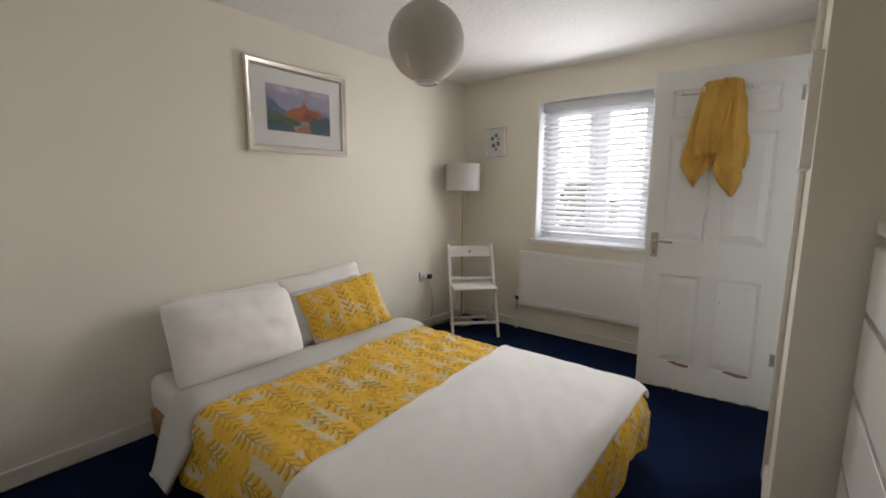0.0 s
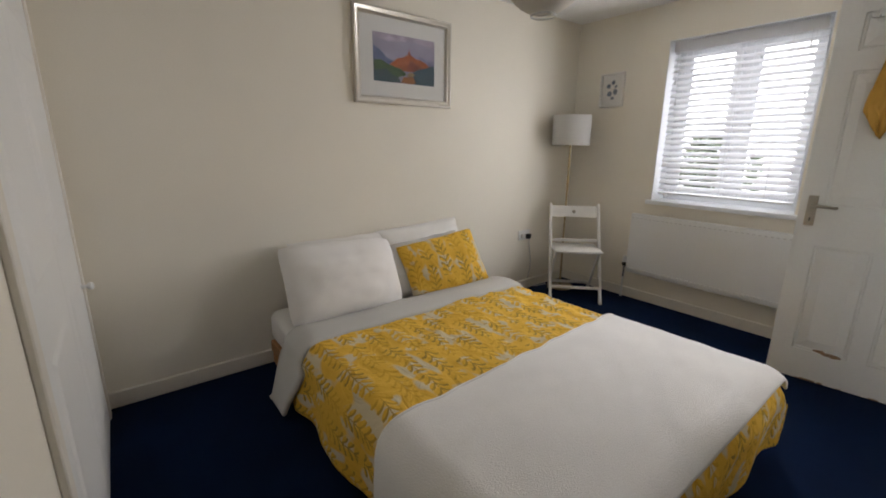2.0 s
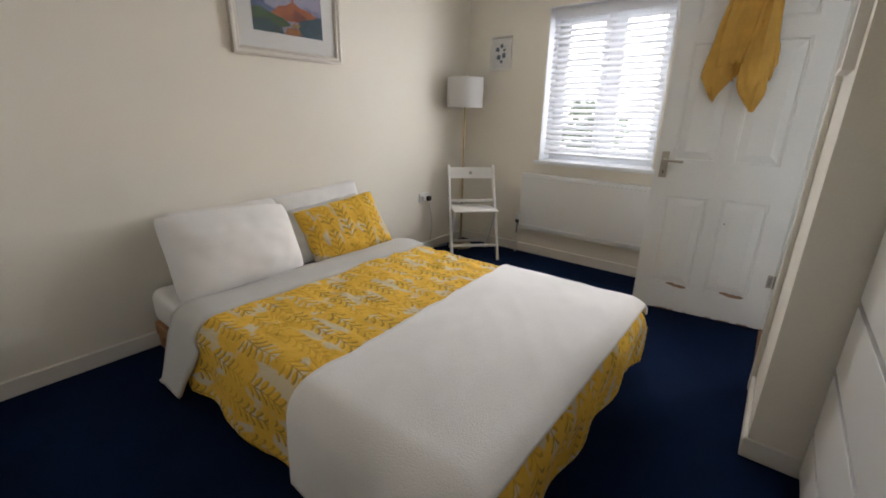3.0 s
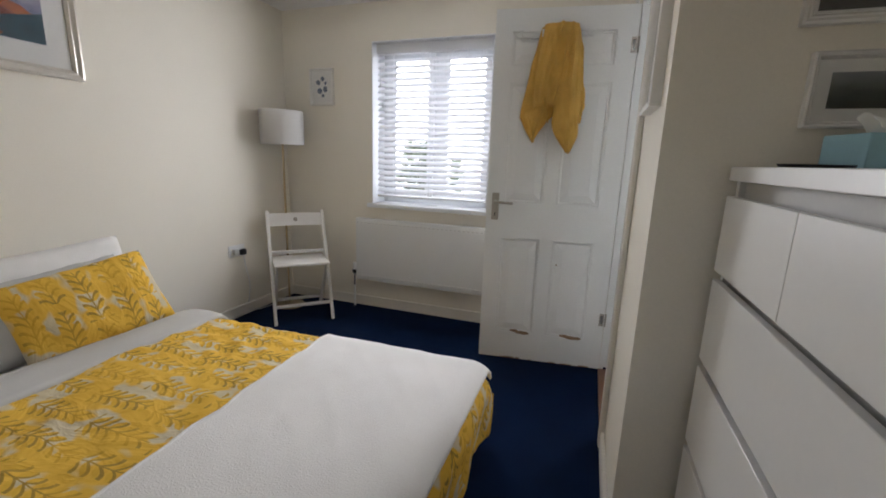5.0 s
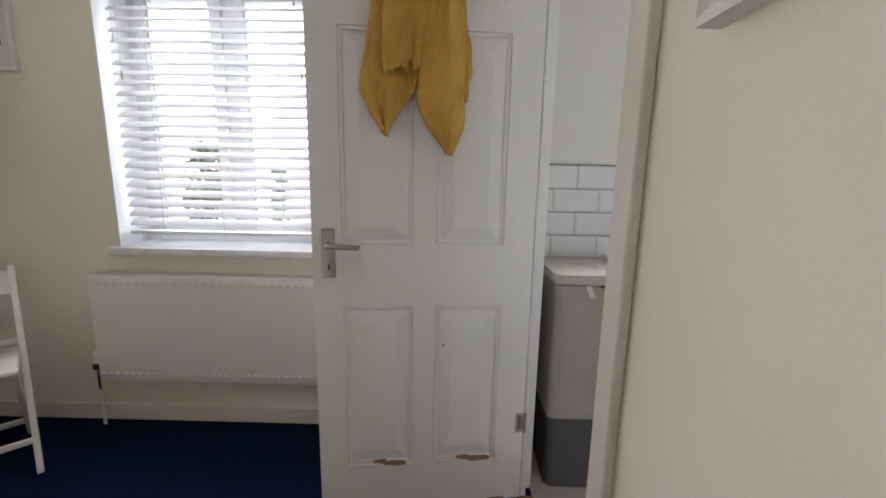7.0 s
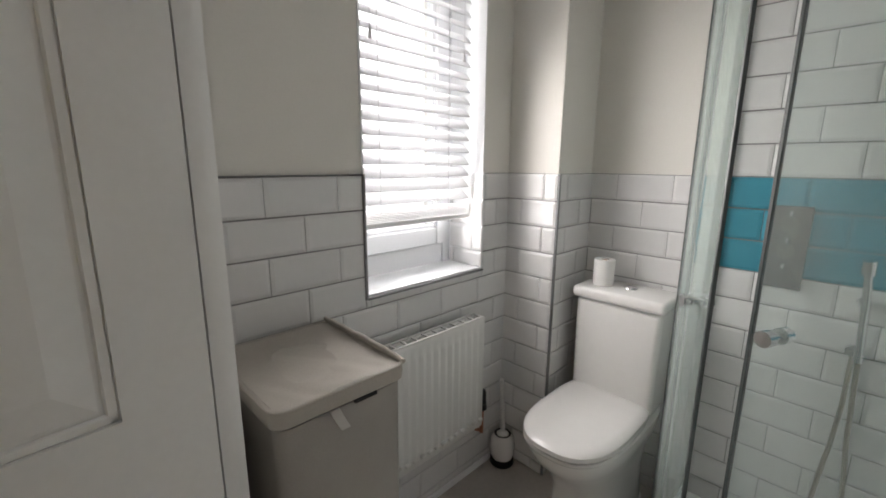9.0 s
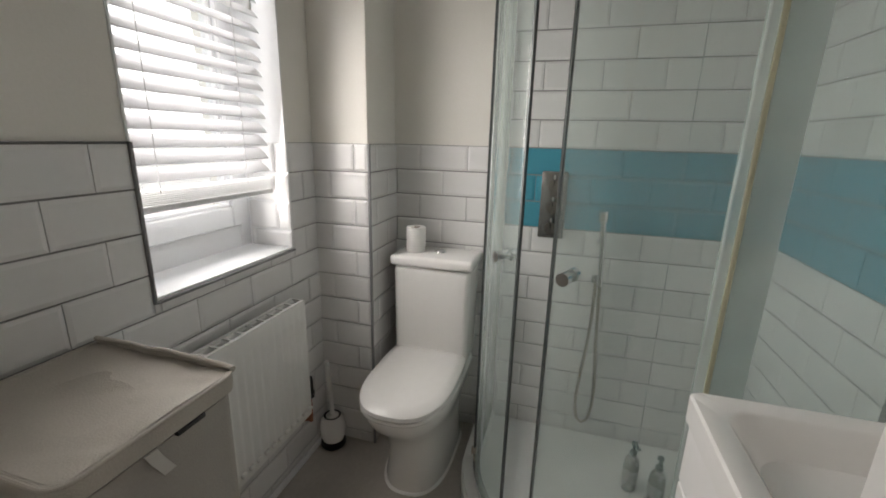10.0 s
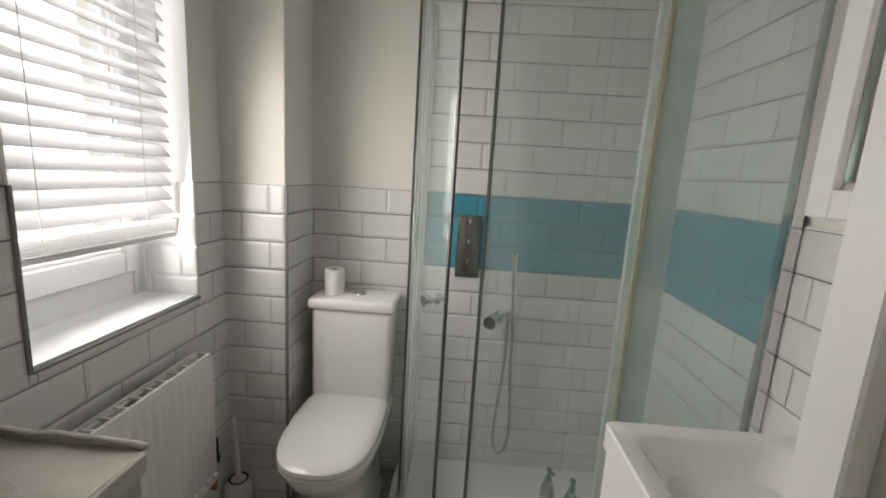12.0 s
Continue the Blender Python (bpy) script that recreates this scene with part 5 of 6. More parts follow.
part("plate", lathe([(0, 0.003), (0.075, 0.003), (0.08, 0.008), (0.083, 0.008), (0.078, 0.0), (0, 0.0)], 32), M_BLACK, tray)

# ---- ensuite: toilet ----
def d_ring(x_back, x_front, half, z, n=48, sq=2.6, yc=0.0):
    """A D-shaped outline, square at the back and round at the front (front towards -x)."""
    pts = []
    xm = x_back - (x_back - x_front) * 0.45
    for k in range(n):
        a = k * math.tau / n
        c, s = math.cos(a), math.sin(a)
        if c > 0:
            e = 2 / 5.0
            pts.append((xm + (x_back - xm) * abs(c) ** e, yc + half * math.copysign(abs(s) ** e, s), z))
        else:
            e = 2 / sq
            pts.append((xm - (xm - x_front) * abs(c) ** e, yc + half * math.copysign(abs(s) ** e, s), z))
    return pts


TY = -0.035
wc = thing("toilet", pose(0, TY, 0), "white ceramic close-coupled toilet with the lid down", "toilet")
F0 = 0.012
bm = loft([d_ring(1.47, 1.035, 0.122, F0), d_ring(1.47, 1.033, 0.124, F0 + 0.015), d_ring(1.47, 1.05, 0.114, 0.10), d_ring(1.47, 1.045, 0.115, 0.18), d_ring(1.48, 1.00, 0.128, 0.27), d_ring(1.49, 0.925, 0.152, 0.34), d_ring(1.49, 0.897, 0.163, 0.39), d_ring(1.49, 0.897, 0.163, 0.405), d_ring(1.485, 0.907, 0.156, 0.408)])
part("bowl", bm, M_CERAMIC, wc)
part("sealant_bead", loft([d_ring(1.472, 1.024, 0.132, F0 + 0.0005), d_ring(1.472, 1.030, 0.127, F0 + 0.006), d_ring(1.47, 1.036, 0.121, F0 + 0.007)], caps=False), M_CERAMIC, wc, "white silicone bead round the foot")
part("seat_ring", loft([d_ring(1.345, 0.888, 0.155, 0.410), d_ring(1.345, 0.883, 0.160, 0.416), d_ring(1.345, 0.885, 0.159, 0.424), d_ring(1.34, 0.90, 0.150, 0.427)]), M_CERAMIC, wc)
part("lid", loft([d_ring(1.36, 0.886, 0.157, 0.4285), d_ring(1.36, 0.880, 0.162, 0.434), d_ring(1.36, 0.882, 0.161, 0.447), d_ring(1.355, 0.893, 0.153, 0.455), d_ring(1.34, 0.93, 0.13, 0.460), d_ring(1.30, 1.0, 0.10, 0.462)]), M_CERAMIC, wc, "closed glossy white lid")
for s in (-1, 1):
    part("lid_hinge", tube([(1.365, s * 0.075 - 0.012, 0.432), (1.365, s * 0.075 + 0.012, 0.432)], 0.012, 12), M_CHROME, wc)
bm = box((1.315, -0.158, 0.41), (1.492, 0.158, 0.807), 0.022, 4)
for v in bm.verts:
    k = 1 - 0.04 * (0.835 - v.co.z) / 0.42
    v.co.y *= k
part("cistern", bm, M_CERAMIC, wc)
cl = part("cistern_lid", box((1.298, -0.168, 0.808), (1.495, 0.168, 0.852), 0.016, 4), M_CERAMIC, wc)
part("flush_button", lathe([(0, 0.008), (0.018, 0.007), (0.022, 0.004), (0.024, 0.0), (0, 0)], 24, at=(1.41, -0.01, 0.852)), M_CHROME, cl, "chrome flush button")

roll = thing("toilet_roll", pose(1.385, 0.052, 0.8525), "white toilet roll standing on the cistern", "toilet roll")
part("paper", lathe([(0.019, 0.0), (0.036, 0.0), (0.038, 0.003), (0.038, 0.097), (0.036, 0.1), (0.019, 0.1), (0.019, 0.0)], 36), M_TISSUE, roll)
part("cardboard_core", lathe([(0.019, 0.001), (0.019, 0.095), (0.0175, 0.095), (0.0175, 0.001), (0.019, 0.001)], 28), M_BARE, roll, "brown cardboard core")

brush = thing("toilet_brush", pose(1.188, 0.352, F0), "toilet brush in a white pot on a black foot", "toilet brush")
part("pot", lathe([(0, 0.03), (0.045, 0.03), (0.052, 0.05), (0.054, 0.09), (0.048, 0.125), (0.036, 0.14), (0.033, 0.135), (0.044, 0.12), (0.044, 0.05), (0, 0.045)], 32), M_CERAMIC, brush)
part("foot", lathe([(0, 0), (0.05, 0), (0.053, 0.006), (0.050, 0.03), (0, 0.031)], 32), M_BLACK, brush, "black rubber foot")
part("collar", lathe([(0.034, 0.134), (0.036, 0.141), (0.032, 0.143), (0.027, 0.139), (0.034, 0.134)], 28), M_BLACK, brush, "black rim")
part("brush_cap", lathe([(0, 0.152), (0.014, 0.151), (0.026, 0.142), (0.027, 0.13), (0, 0.13)], 28), M_CERAMIC, brush)
part("handle", tube([(0, 0, 0.15), (-0.004, 0.002, 0.26), (-0.016, 0.004, 0.40)], 0.0095, 12), M_WHITEPLASTIC, brush)

# ---- laundry hamper ----
HX0, HX1, HY0, HY1, HZ = 0.105, 0.395, 0.045, 0.385, 0.875
ham = thing("laundry_hamper", pose((HX0 + HX1) / 2, (HY0 + HY1) / 2, F0), "grey canvas laundry hamper with a closed lid", "laundry hamper")
w2, d2 = (HX1 - HX0) / 2, (HY1 - HY0) / 2


def sq_ring(a, c, z, r=0.03, n=6):
    pts = []
    for sx, sy, a0 in ((1, 1, 0), (-1, 1, 90), (-1, -1, 180), (1, -1, 270)):
        for k in range(n + 1):
            th = radians(a0 + 90 * k / n)
            pts.append((sx * (a - r) + r * math.cos(th), sy * (c - r) + r * math.sin(th), z))
    return pts


def wob(pts, amp, seed):
    return [(x + amp * noise.noise((x * 8, y * 8, z * 6 + seed)), y + amp * noise.noise((x * 8 + 5, y * 8, z * 6 + seed)), z) for x, y, z in pts]


part("canvas_body", loft([wob(sq_ring(w2 - 0.002, d2 - 0.002, z), 0.006, 3) for z in [0.30 + 0.0524 * k for k in range(11)]]), M_HAMPER, ham)
part("dark_base", loft([wob(sq_ring(w2 - 0.008, d2 - 0.008, z), 0.005, 3) for z in (0.0, 0.05, 0.12, 0.2, 0.26, 0.302)]), M_HAMPERDARK, ham, "dark grey lower band")
LT = HZ - F0
bm = loft([sq_ring(w2 - 0.006, d2 - 0.006, 0.830), sq_ring(w2 + 0.004, d2 + 0.004, 0.830), wob(sq_ring(w2 + 0.006, d2 + 0.006, 0.845), 0.003, 1), sq_ring(w2 + 0.005, d2 + 0.005, LT - 0.003), sq_ring(w2 - 0.002, d2 - 0.002, LT), sq_ring(w2 - 0.010, d2 - 0.010, LT - 0.006)])
lid = part("lid", bm, M_HAMPERLIT, ham, "grey canvas lid with a piped edge, window light put into its colour")
bm = bmesh.new()
ng = 44
grid = []
for i in range(ng + 1):
    row = []
    for j in range(ng + 1):
        x, y = (i / ng * 2 - 1) * (w2 - 0.006), (j / ng * 2 - 1) * (d2 - 0.006)
        fr = math.exp(-(y + d2) / 0.07)
        sag = (1 - (x / w2) ** 2) * (1 - (y / d2) ** 2)
        z = LT - 0.001 - 0.007 * sag + 0.006 * fr * min(1, sag * 5) * noise.noise((x * 26 + y * 14, y * 9, 2)) + 0.003 * noise.noise((x * 9, y * 9, 5)) * min(1, sag * 4)
        row.append(bm.verts.new((x, y, z)))
    grid.append(row)
for i in range(ng):
    for j in range(ng):
        bm.faces.new((grid[i][j], grid[i + 1][j], grid[i + 1][j + 1], grid[i][j + 1]))
part("lid_cloth", bm, M_HAMPERLIT, lid, "slightly creased canvas top")
# rolled seam along the hinge side and thin piping round the rest
for dz, dx, rr in ((0.004, 0.0, 0.0055), (0.012, -0.004, 0.005)):
    part("rolled_seam", tube([(w2 + dx + 0.002 * math.sin(k * 1.3), -d2 + 0.004 + (2 * d2 - 0.008) * k / 14, LT + dz * min(1, 0.25 + k / 4) + 0.001 * math.sin(k * 2.1)) for k in range(15)], rr, 8), M_HAMPERLIT, lid)
ring = sq_ring(w2 + 0.003, d2 + 0.003, LT - 0.001)
part("piping", tube(ring + [ring[0]], 0.0035, 8, caps=False), M_HAMPERLIT, lid)
tab = loft([[(x - 0.010, y, z), (x + 0.010, y, z), (x + 0.010, y - 0.003, z), (x - 0.010, y - 0.003, z)] for x, y, z in ((-0.032, -d2 - 0.004, 0.828), (-0.028, -d2 - 0.009, 0.814), (-0.022, -d2 - 0.013, 0.800), (-0.015, -d2 - 0.014, 0.786))])
part("pull_tab", tab, M_GREYCLOTH, ham, "pale grey fabric pull tab")
# solid black strip in place of a shaded gap below the lid
part("dark_slot", box((0.014, -d2 - 0.0065, 0.822), (0.066, -d2 + 0.004, 0.8295)), M_BLACK, ham, "black strip standing in for the shaded gap under the lid")
part("foot", box((w2 - 0.05, -d2 - 0.002, 0.0), (w2 - 0.006, -d2 + 0.04, 0.012), 0.002, 1), M_BLACK, ham)

# ---- vanity unit and basin ----
VX0, VX1, VY0, VY1, VZ = XI + 0.004, 0.626, YSH + 0.014, -0.763, 0.855
van = thing("vanity_unit", pose((VX0 + VX1) / 2, (VY0 + VY1) / 2, F0), "white gloss vanity unit with an inset basin", "vanity unit")
vw, vd = (VX1 - VX0) / 2, (VY1 - VY0) / 2
part("cabinet", box((-vw + 0.008, -vd, 0.0), (vw - 0.012, vd - 0.022, 0.775), 0.002, 1), M_VANITY, van)
part("apron_panel", box((-vw + 0.008, vd - 0.021, 0.662), (vw - 0.012, vd - 0.004, 0.785), 0.003, 1), M_VANITY, van)
for s in (-1, 1):
    x0, x1 = (-vw + 0.008, -0.0035) if s < 0 else (-0.0005, vw - 0.012)
    dr = part("door", box((x0, vd - 0.021, 0.03), (x1, vd - 0.004, 0.658), 0.003, 1), M_VANITY, van)
    hx = s * 0.075
    part("handle", tube([(hx, vd - 0.006, 0.595), (hx, vd + 0.018, 0.595), (hx, vd + 0.022, 0.59), (hx, vd + 0.022, 0.50), (hx, vd + 0.018, 0.495), (hx, vd - 0.006, 0.495)], 0.005, 8), M_CHROME, dr, "chrome bar handle")
# basin top with a sloping bowl
o = VZ - F0
bm = bmesh.new()
def rect(a, c, z, r=0.02, oy=0.0):
    return [(x, y + oy, z) for x, y, z in sq_ring(a, c, z, r, 5)]
loft([rect(vw, vd, o - 0.055), rect(vw + 0.004, vd + 0.004, o - 0.05), rect(vw + 0.004, vd + 0.004, o - 0.004), rect(vw, vd, o), rect(vw - 0.035, vd - 0.06, o, 0.045, 0.025), rect(vw - 0.040, vd - 0.066, o - 0.005, 0.05, 0.025), rect(vw - 0.055, vd - 0.085, o - 0.030, 0.06, 0.025), rect(vw - 0.085, vd - 0.105, o - 0.065, 0.06, 0.025), rect(vw - 0.13, vd - 0.125, o - 0.090, 0.05, 0.025), rect(0.03, 0.03, o - 0.115, 0.02, 0.02)], bm)
bas = part("basin", bm, M_CERAMIC, van, "white ceramic basin top")
part("waste", lathe([(0, 0.004), (0.018, 0.004), (0.022, 0.001), (0.022, -0.004), (0, -0.004)], 24, at=(0, 0.02, o - 0.112)), M_CHROME, bas)
tap = part("tap", tube([(0, -vd + 0.045, o), (0, -vd + 0.045, o + 0.10), (0, -vd + 0.06, o + 0.125), (0, -vd + 0.14, o + 0.115), (0, -vd + 0.15, o + 0.10)], 0.014, 14), M_CHROME, van, "chrome mixer tap")

# ---- mirror cabinet ----
mir = thing("mirror_cabinet", pose(0.42, YSH + 0.013, 1.305), "white wall cabinet with a mirrored door above the basin", "mirror cabinet")
part("carcass", box((-0.19, 0, 0), (0.19, 0.11, 0.66), 0.003, 1), M_VANITY, mir)
bm = bmesh.new()
for lo, hi in (((-0.19, 0.111, 0), (-0.14, 0.129, 0.66)), ((0.14, 0.111, 0), (0.19, 0.129, 0.66)), ((-0.14, 0.111, 0), (0.14, 0.129, 0.05)), ((-0.14, 0.111, 0.61), (0.14, 0.129, 0.66))):
    box(lo, hi, 0.002, 1, bm)
dfr = part("door_frame", bm, M_VANITY, mir)
part("mirror", raised_panel(-0.14, 0.14, 0.05, 0.61, 0.1145, 0.124, 0.012), M_MIRROR, dfr, "clear bevelled mirror glass", smooth=False)

# ---- shower ----
SX, SY, SR = 1.24, -0.728, 0.455   # centre and radius of the curved front


def quad_line(r, step=4.0, x_end=XE - 0.012, y_end=YSH + 0.012):
    pts = [(x_end, SY + r)]
    k = 90.0
    while k <= 180.001:
        pts.append((SX + r * math.cos(radians(k)), SY + r * math.sin(radians(k))))
        k += step
    pts.append((SX - r, y_end))
    return pts


def slab(outline, z0, z1, close):
    pts = list(outline) + close
    return loft([[(x, y, z0) for x, y in pts], [(x, y, z1) for x, y in pts]])


tray_t = thing("shower_tray", pose(0, 0, F0), "white quadrant shower tray with a raised rim", "shower tray")
cor = [(XE - 0.012, YSH + 0.012)]
part("tray", slab(quad_line(SR + 0.045), 0.0, 0.075, cor), M_ACRYLIC, tray_t)
def strip(r0, r1, z0, z1):
    a, c = quad_line(r0), quad_line(r1)
    return loft([[(p[0], p[1], z0), (q[0], q[1], z0), (q[0], q[1], z1), (p[0], p[1], z1)] for p, q in zip(a, c)])
part("rim", strip(SR - 0.02, SR + 0.05, 0.075, 0.092), M_ACRYLIC, tray_t)
part("riser_skirt", strip(SR + 0.0455, SR + 0.056, 0.0, 0.062), M_ACRYLIC, tray_t, "curved white plinth")

enc = thing("shower_enclosure", pose(0, 0, F0), "curved glass shower enclosure with sliding doors", "shower enclosure")
ZG0, ZG1 = 0.115, 1.92
part("bottom_rail", strip(SR - 0.012, SR + 0.014, 0.0925, 0.113), M_CHROME, enc, "chrome lower track")
part("top_rail", strip(SR - 0.016, SR + 0.016, ZG1, ZG1 + 0.035), M_CHROME, enc, "chrome upper track")


def arc_pane(a0, a1, r, z0, z1):
    secs = []
    n = max(2, int((a1 - a0) / 3))
    for k in range(n + 1):
        a = radians(a0 + (a1 - a0) * k / n)
        c, s = math.cos(a), math.sin(a)
        secs.append([(SX + (r + d) * c, SY + (r + d) * s, z) for d, z in ((-0.003, z0), (0.003, z0), (0.003, z1), (-0.003, z1))])
    return loft(secs)


def arc_post(a, r, w, z0, z1):
    ar, half = radians(a), w / 2
    c, s = math.cos(ar), math.sin(ar)
    t = Vector((-s, c, 0))
    n = Vector((c, s, 0))
    o = Vector((SX, SY, 0)) + n * r
    return loft([[tuple(o + t * x + n * y + Vector((0, 0, z))) for x, y in ((-half, -0.0045), (half, -0.0045), (half, 0.0045), (-half, 0.0045))] for z in (z0, z1)])


def pane(bm, parent, nm="pane", glass=None):
    g = part(nm, bm, glass or M_SHOWERGLASS, parent)
    g.visible_shadow = False
    return g


M_EDGE = mat("dark_grey_seal", (0.06, 0.07, 0.07), 0.35, 0.1, 8, 60, 0.0)
M_SEAL = mat("yellowed_seal", (0.52, 0.50, 0.36), 0.5, 0.12, 8, 60, 0.0)
# fixed side lights beside the walls
fx1 = pane(box((SX, SY + SR - 0.003, ZG0), (XE - 0.03, SY + SR + 0.003, ZG1)), enc, "fixed_pane")
fx2 = pane(box((SX - SR - 0.003, YSH + 0.035, ZG0), (SX - SR + 0.003, -0.838, ZG1)), enc, "fixed_pane", M_DULLGLASS)
part("wall_profile", box((XE - 0.03, SY + SR - 0.014, ZG0 - 0.02), (XE - 0.0125, SY + SR + 0.014, ZG1), 0.002, 1), M_CHROME, enc)
part("wall_profile", box((SX - SR - 0.016, YSH + 0.0125, ZG0 - 0.02), (SX - SR + 0.016, YSH + 0.04, ZG1), 0.002, 1), M_CHROME, enc)
YP = -0.826    # where the sliding door meets the fixed side light
part("post", box((SX - SR - 0.010, YP - 0.011, ZG0 - 0.02), (SX - SR + 0.007, YP + 0.009, ZG1), 0.003, 1), M_FROST, enc, "cloudy plastic upright")
part("post_seal", box((SX - SR - 0.011, YP - 0.021, ZG0), (SX - SR + 0.005, YP - 0.0112, ZG1), 0.002, 1), M_SEAL, enc, "yellowed plastic seal")
lap = part("lap_strip", box((SX - SR - 0.009, YP - 0.086, ZG0), (SX - SR - 0.005, YP - 0.0212, ZG1), 0.001, 1), M_FROST, enc, "cloudy strip where the panes overlap")
lap.visible_shadow = False
part("post", box((SX - 0.012, SY + SR - 0.010, ZG0 - 0.02), (SX + 0.012, SY + SR + 0.010, ZG1), 0.003, 1), M_CHROME, enc)
part("front_seal", arc_post(97, SR + 0.010, 0.007, ZG0, ZG1), M_EDGE, enc, "dark seal on the curved edge")
KZ = 0.975
for a0, a1, r, ka in ((92, 135.3, SR + 0.004, 128), (149.4, 180, SR + 0.004, 154.8)):
    dr = pane(arc_pane(a0, a1, r, ZG0, ZG1), enc, "sliding_door")
    if a1 == 180:
        pane(box((SX - SR - 0.007, -0.817, ZG0), (SX - SR - 0.001, SY, ZG1)), dr, "straight_pane")
    inner = a1 if a0 < 100 else a0
    part("edge_seal", arc_post(inner, r, 0.006, ZG0, ZG1), M_EDGE, dr, "grey magnetic door seal")
    c, s = math.cos(radians(ka)), math.sin(radians(ka))
    kp = Vector((SX + r * c, SY + r * s, KZ))
    kb = tube([kp - Vector((c, s, 0)) * 0.028, kp + Vector((c, s, 0)) * 0.032], 0.0085, 14)
    tube([kp + Vector((c, s, 0)) * 0.014, kp + Vector((c, s, 0)) * 0.034], 0.016, 18, kb)
    tube([kp - Vector((c, s, 0)) * 0.034, kp - Vector((c, s, 0)) * 0.014], 0.016, 18, kb)
    part("door_knob", kb, M_CHROME, dr, "round chrome knob")
    for ra in (a0 + 5, a1 - 5):
        c, s = math.cos(radians(ra)), math.sin(radians(ra))
        p = Vector((SX + (r + 0.01) * c, SY + (r + 0.01) * s, ZG0 + 0.015))
        part("roller", tube([p - Vector((c, s, 0)) * 0.012, p + Vector((c, s, 0)) * 0.008], 0.014, 16), M_NICKEL, dr, "grey door roller")

# mixer panel and hand shower on the shower wall
XS = XE - 0.012
mix = thing("shower_mixer", pose(XS, -0.465, 0.925), "chrome shower valve plate with three knobs", "shower valve")
part("plate", box((-0.008, -0.048, 0.005), (0, 0.048, 0.262), 0.004, 2), M_VALVE, mix, "dark satin plate")
for z in (0.05, 0.13, 0.21):
    k = part("control_knob", tube([(-0.006, 0, z), (-0.045, 0, z)], 0.024, 20), M_VALVE, mix)
    part("lever", box((-0.045, -0.004, z), (-0.033, 0.004, z + 0.04), 0.002, 1), M_CHROME, k)
hand = thing("hand_shower", pose(XS, -0.66, 0.0), "chrome hand shower with a hanging hose", "hand shower")
part("holder", tube([(0, 0.012, 0.93), (-0.03, 0.01, 0.93), (-0.058, 0.006, 0.945)], 0.013, 14), M_CHROME, hand)
hd = tube([(-0.055, -0.004, 0.769), (-0.058, 0.0, 0.86), (-0.06, 0.006, 0.96), (-0.06, 0.012, 1.03)], 0.0105, 14)
tube([(-0.06, 0.012, 1.02), (-0.064, 0.013, 1.05), (-0.068, 0.014, 1.062)], 0.017, 16, hd)
part("handset", hd, M_CHROME, hand)
pts = [(-0.055, -0.004, 0.77), (-0.05, -0.010, 0.65), (-0.045, -0.017, 0.52), (-0.038, -0.026, 0.42), (-0.032, -0.034, 0.32), (-0.03, -0.033, 0.24), (-0.03, -0.022, 0.18), (-0.03, 0.0, 0.157),
       (-0.03, 0.02, 0.175), (-0.03, 0.031, 0.22), (-0.03, 0.032, 0.28), (-0.028, 0.025, 0.38), (-0.025, 0.014, 0.50), (-0.022, 0.008, 0.62), (-0.018, 0.008, 0.72), (-0.004, 0.008, 0.78)]
part("hose", tube(pts, 0.0065, 10), M_NICKEL, hand, "flexible metal hose")
part("wall_outlet", tube([(0, 0.008, 0.785), (-0.02, 0.008, 0.785)], 0.018, 18), M_CHROME, hand)

M_BOTTLE = mat("grey_metal_bottle", (0.40, 0.41, 0.40), 0.28, 0.08, 12, 60, 0.0, 0.65)
M_PUMP = mat("dark_teal_pump", (0.05, 0.10, 0.10), 0.4, 0.05)
for bx, by, rz in ((1.235, -0.825, 20), (1.185, -0.90, -10)):
    bt = thing("pump_bottle", pose(bx, by, F0 + 0.0755, 0, 0, rz) @ Matrix.Scale(0.87, 4), "grey pump bottle standing in the shower tray", "bottle", "pump bottles in the shower")
    part("bottle", lathe([(0, 0), (0.027, 0), (0.030, 0.004), (0.030, 0.115), (0.025, 0.142), (0.013, 0.155), (0.013, 0.165), (0, 0.165)], 28), M_BOTTLE, bt)
    part("label", lathe([(0.0302, 0.03), (0.0306, 0.03), (0.0306, 0.10), (0.0302, 0.10), (0.0302, 0.03)], 28), M_BOTTLE, bt)
    pb = lathe([(0, 0.165), (0.014, 0.165), (0.014, 0.178), (0.005, 0.182), (0.005, 0.205), (0.012, 0.208), (0.012, 0.218), (0, 0.22)], 18)
    box((-0.038, -0.006, 0.208), (0.004, 0.006, 0.218), 0.002, 1, pb)
    part("pump", pb, M_PUMP, bt, "dark teal pump top")

# ---- tiles ----
R, DADO, TL, G = 0.101, 1.27, 0.2015, 0.0022
tile_meshes = {}


def tile_mesh(w, h, material):
    key = (round(w, 3), round(h, 3), material.name)
    if key not in tile_meshes:
        bv = min(0.009, w * 0.3, h * 0.3)
        a = [(0, 0, 0), (w, 0, 0), (w, 0, h), (0, 0, h)]
        b = [(0, 0.0035, 0), (w, 0.0035, 0), (w, 0.0035, h), (0, 0.0035, h)]
        c = [(bv, 0.0062, bv), (w - bv, 0.0062, bv), (w - bv, 0.0062, h - bv), (bv, 0.0062, h - bv)]
        bm = loft([a, b, c])
        bmesh.ops.recalc_face_normals(bm, faces=bm.faces)
        me = bpy.data.meshes.new("tile")
        bm.to_mesh(me)
        bm.free()
        me.materials.append(material)
        tile_meshes[key] = me
    return tile_meshes[key]


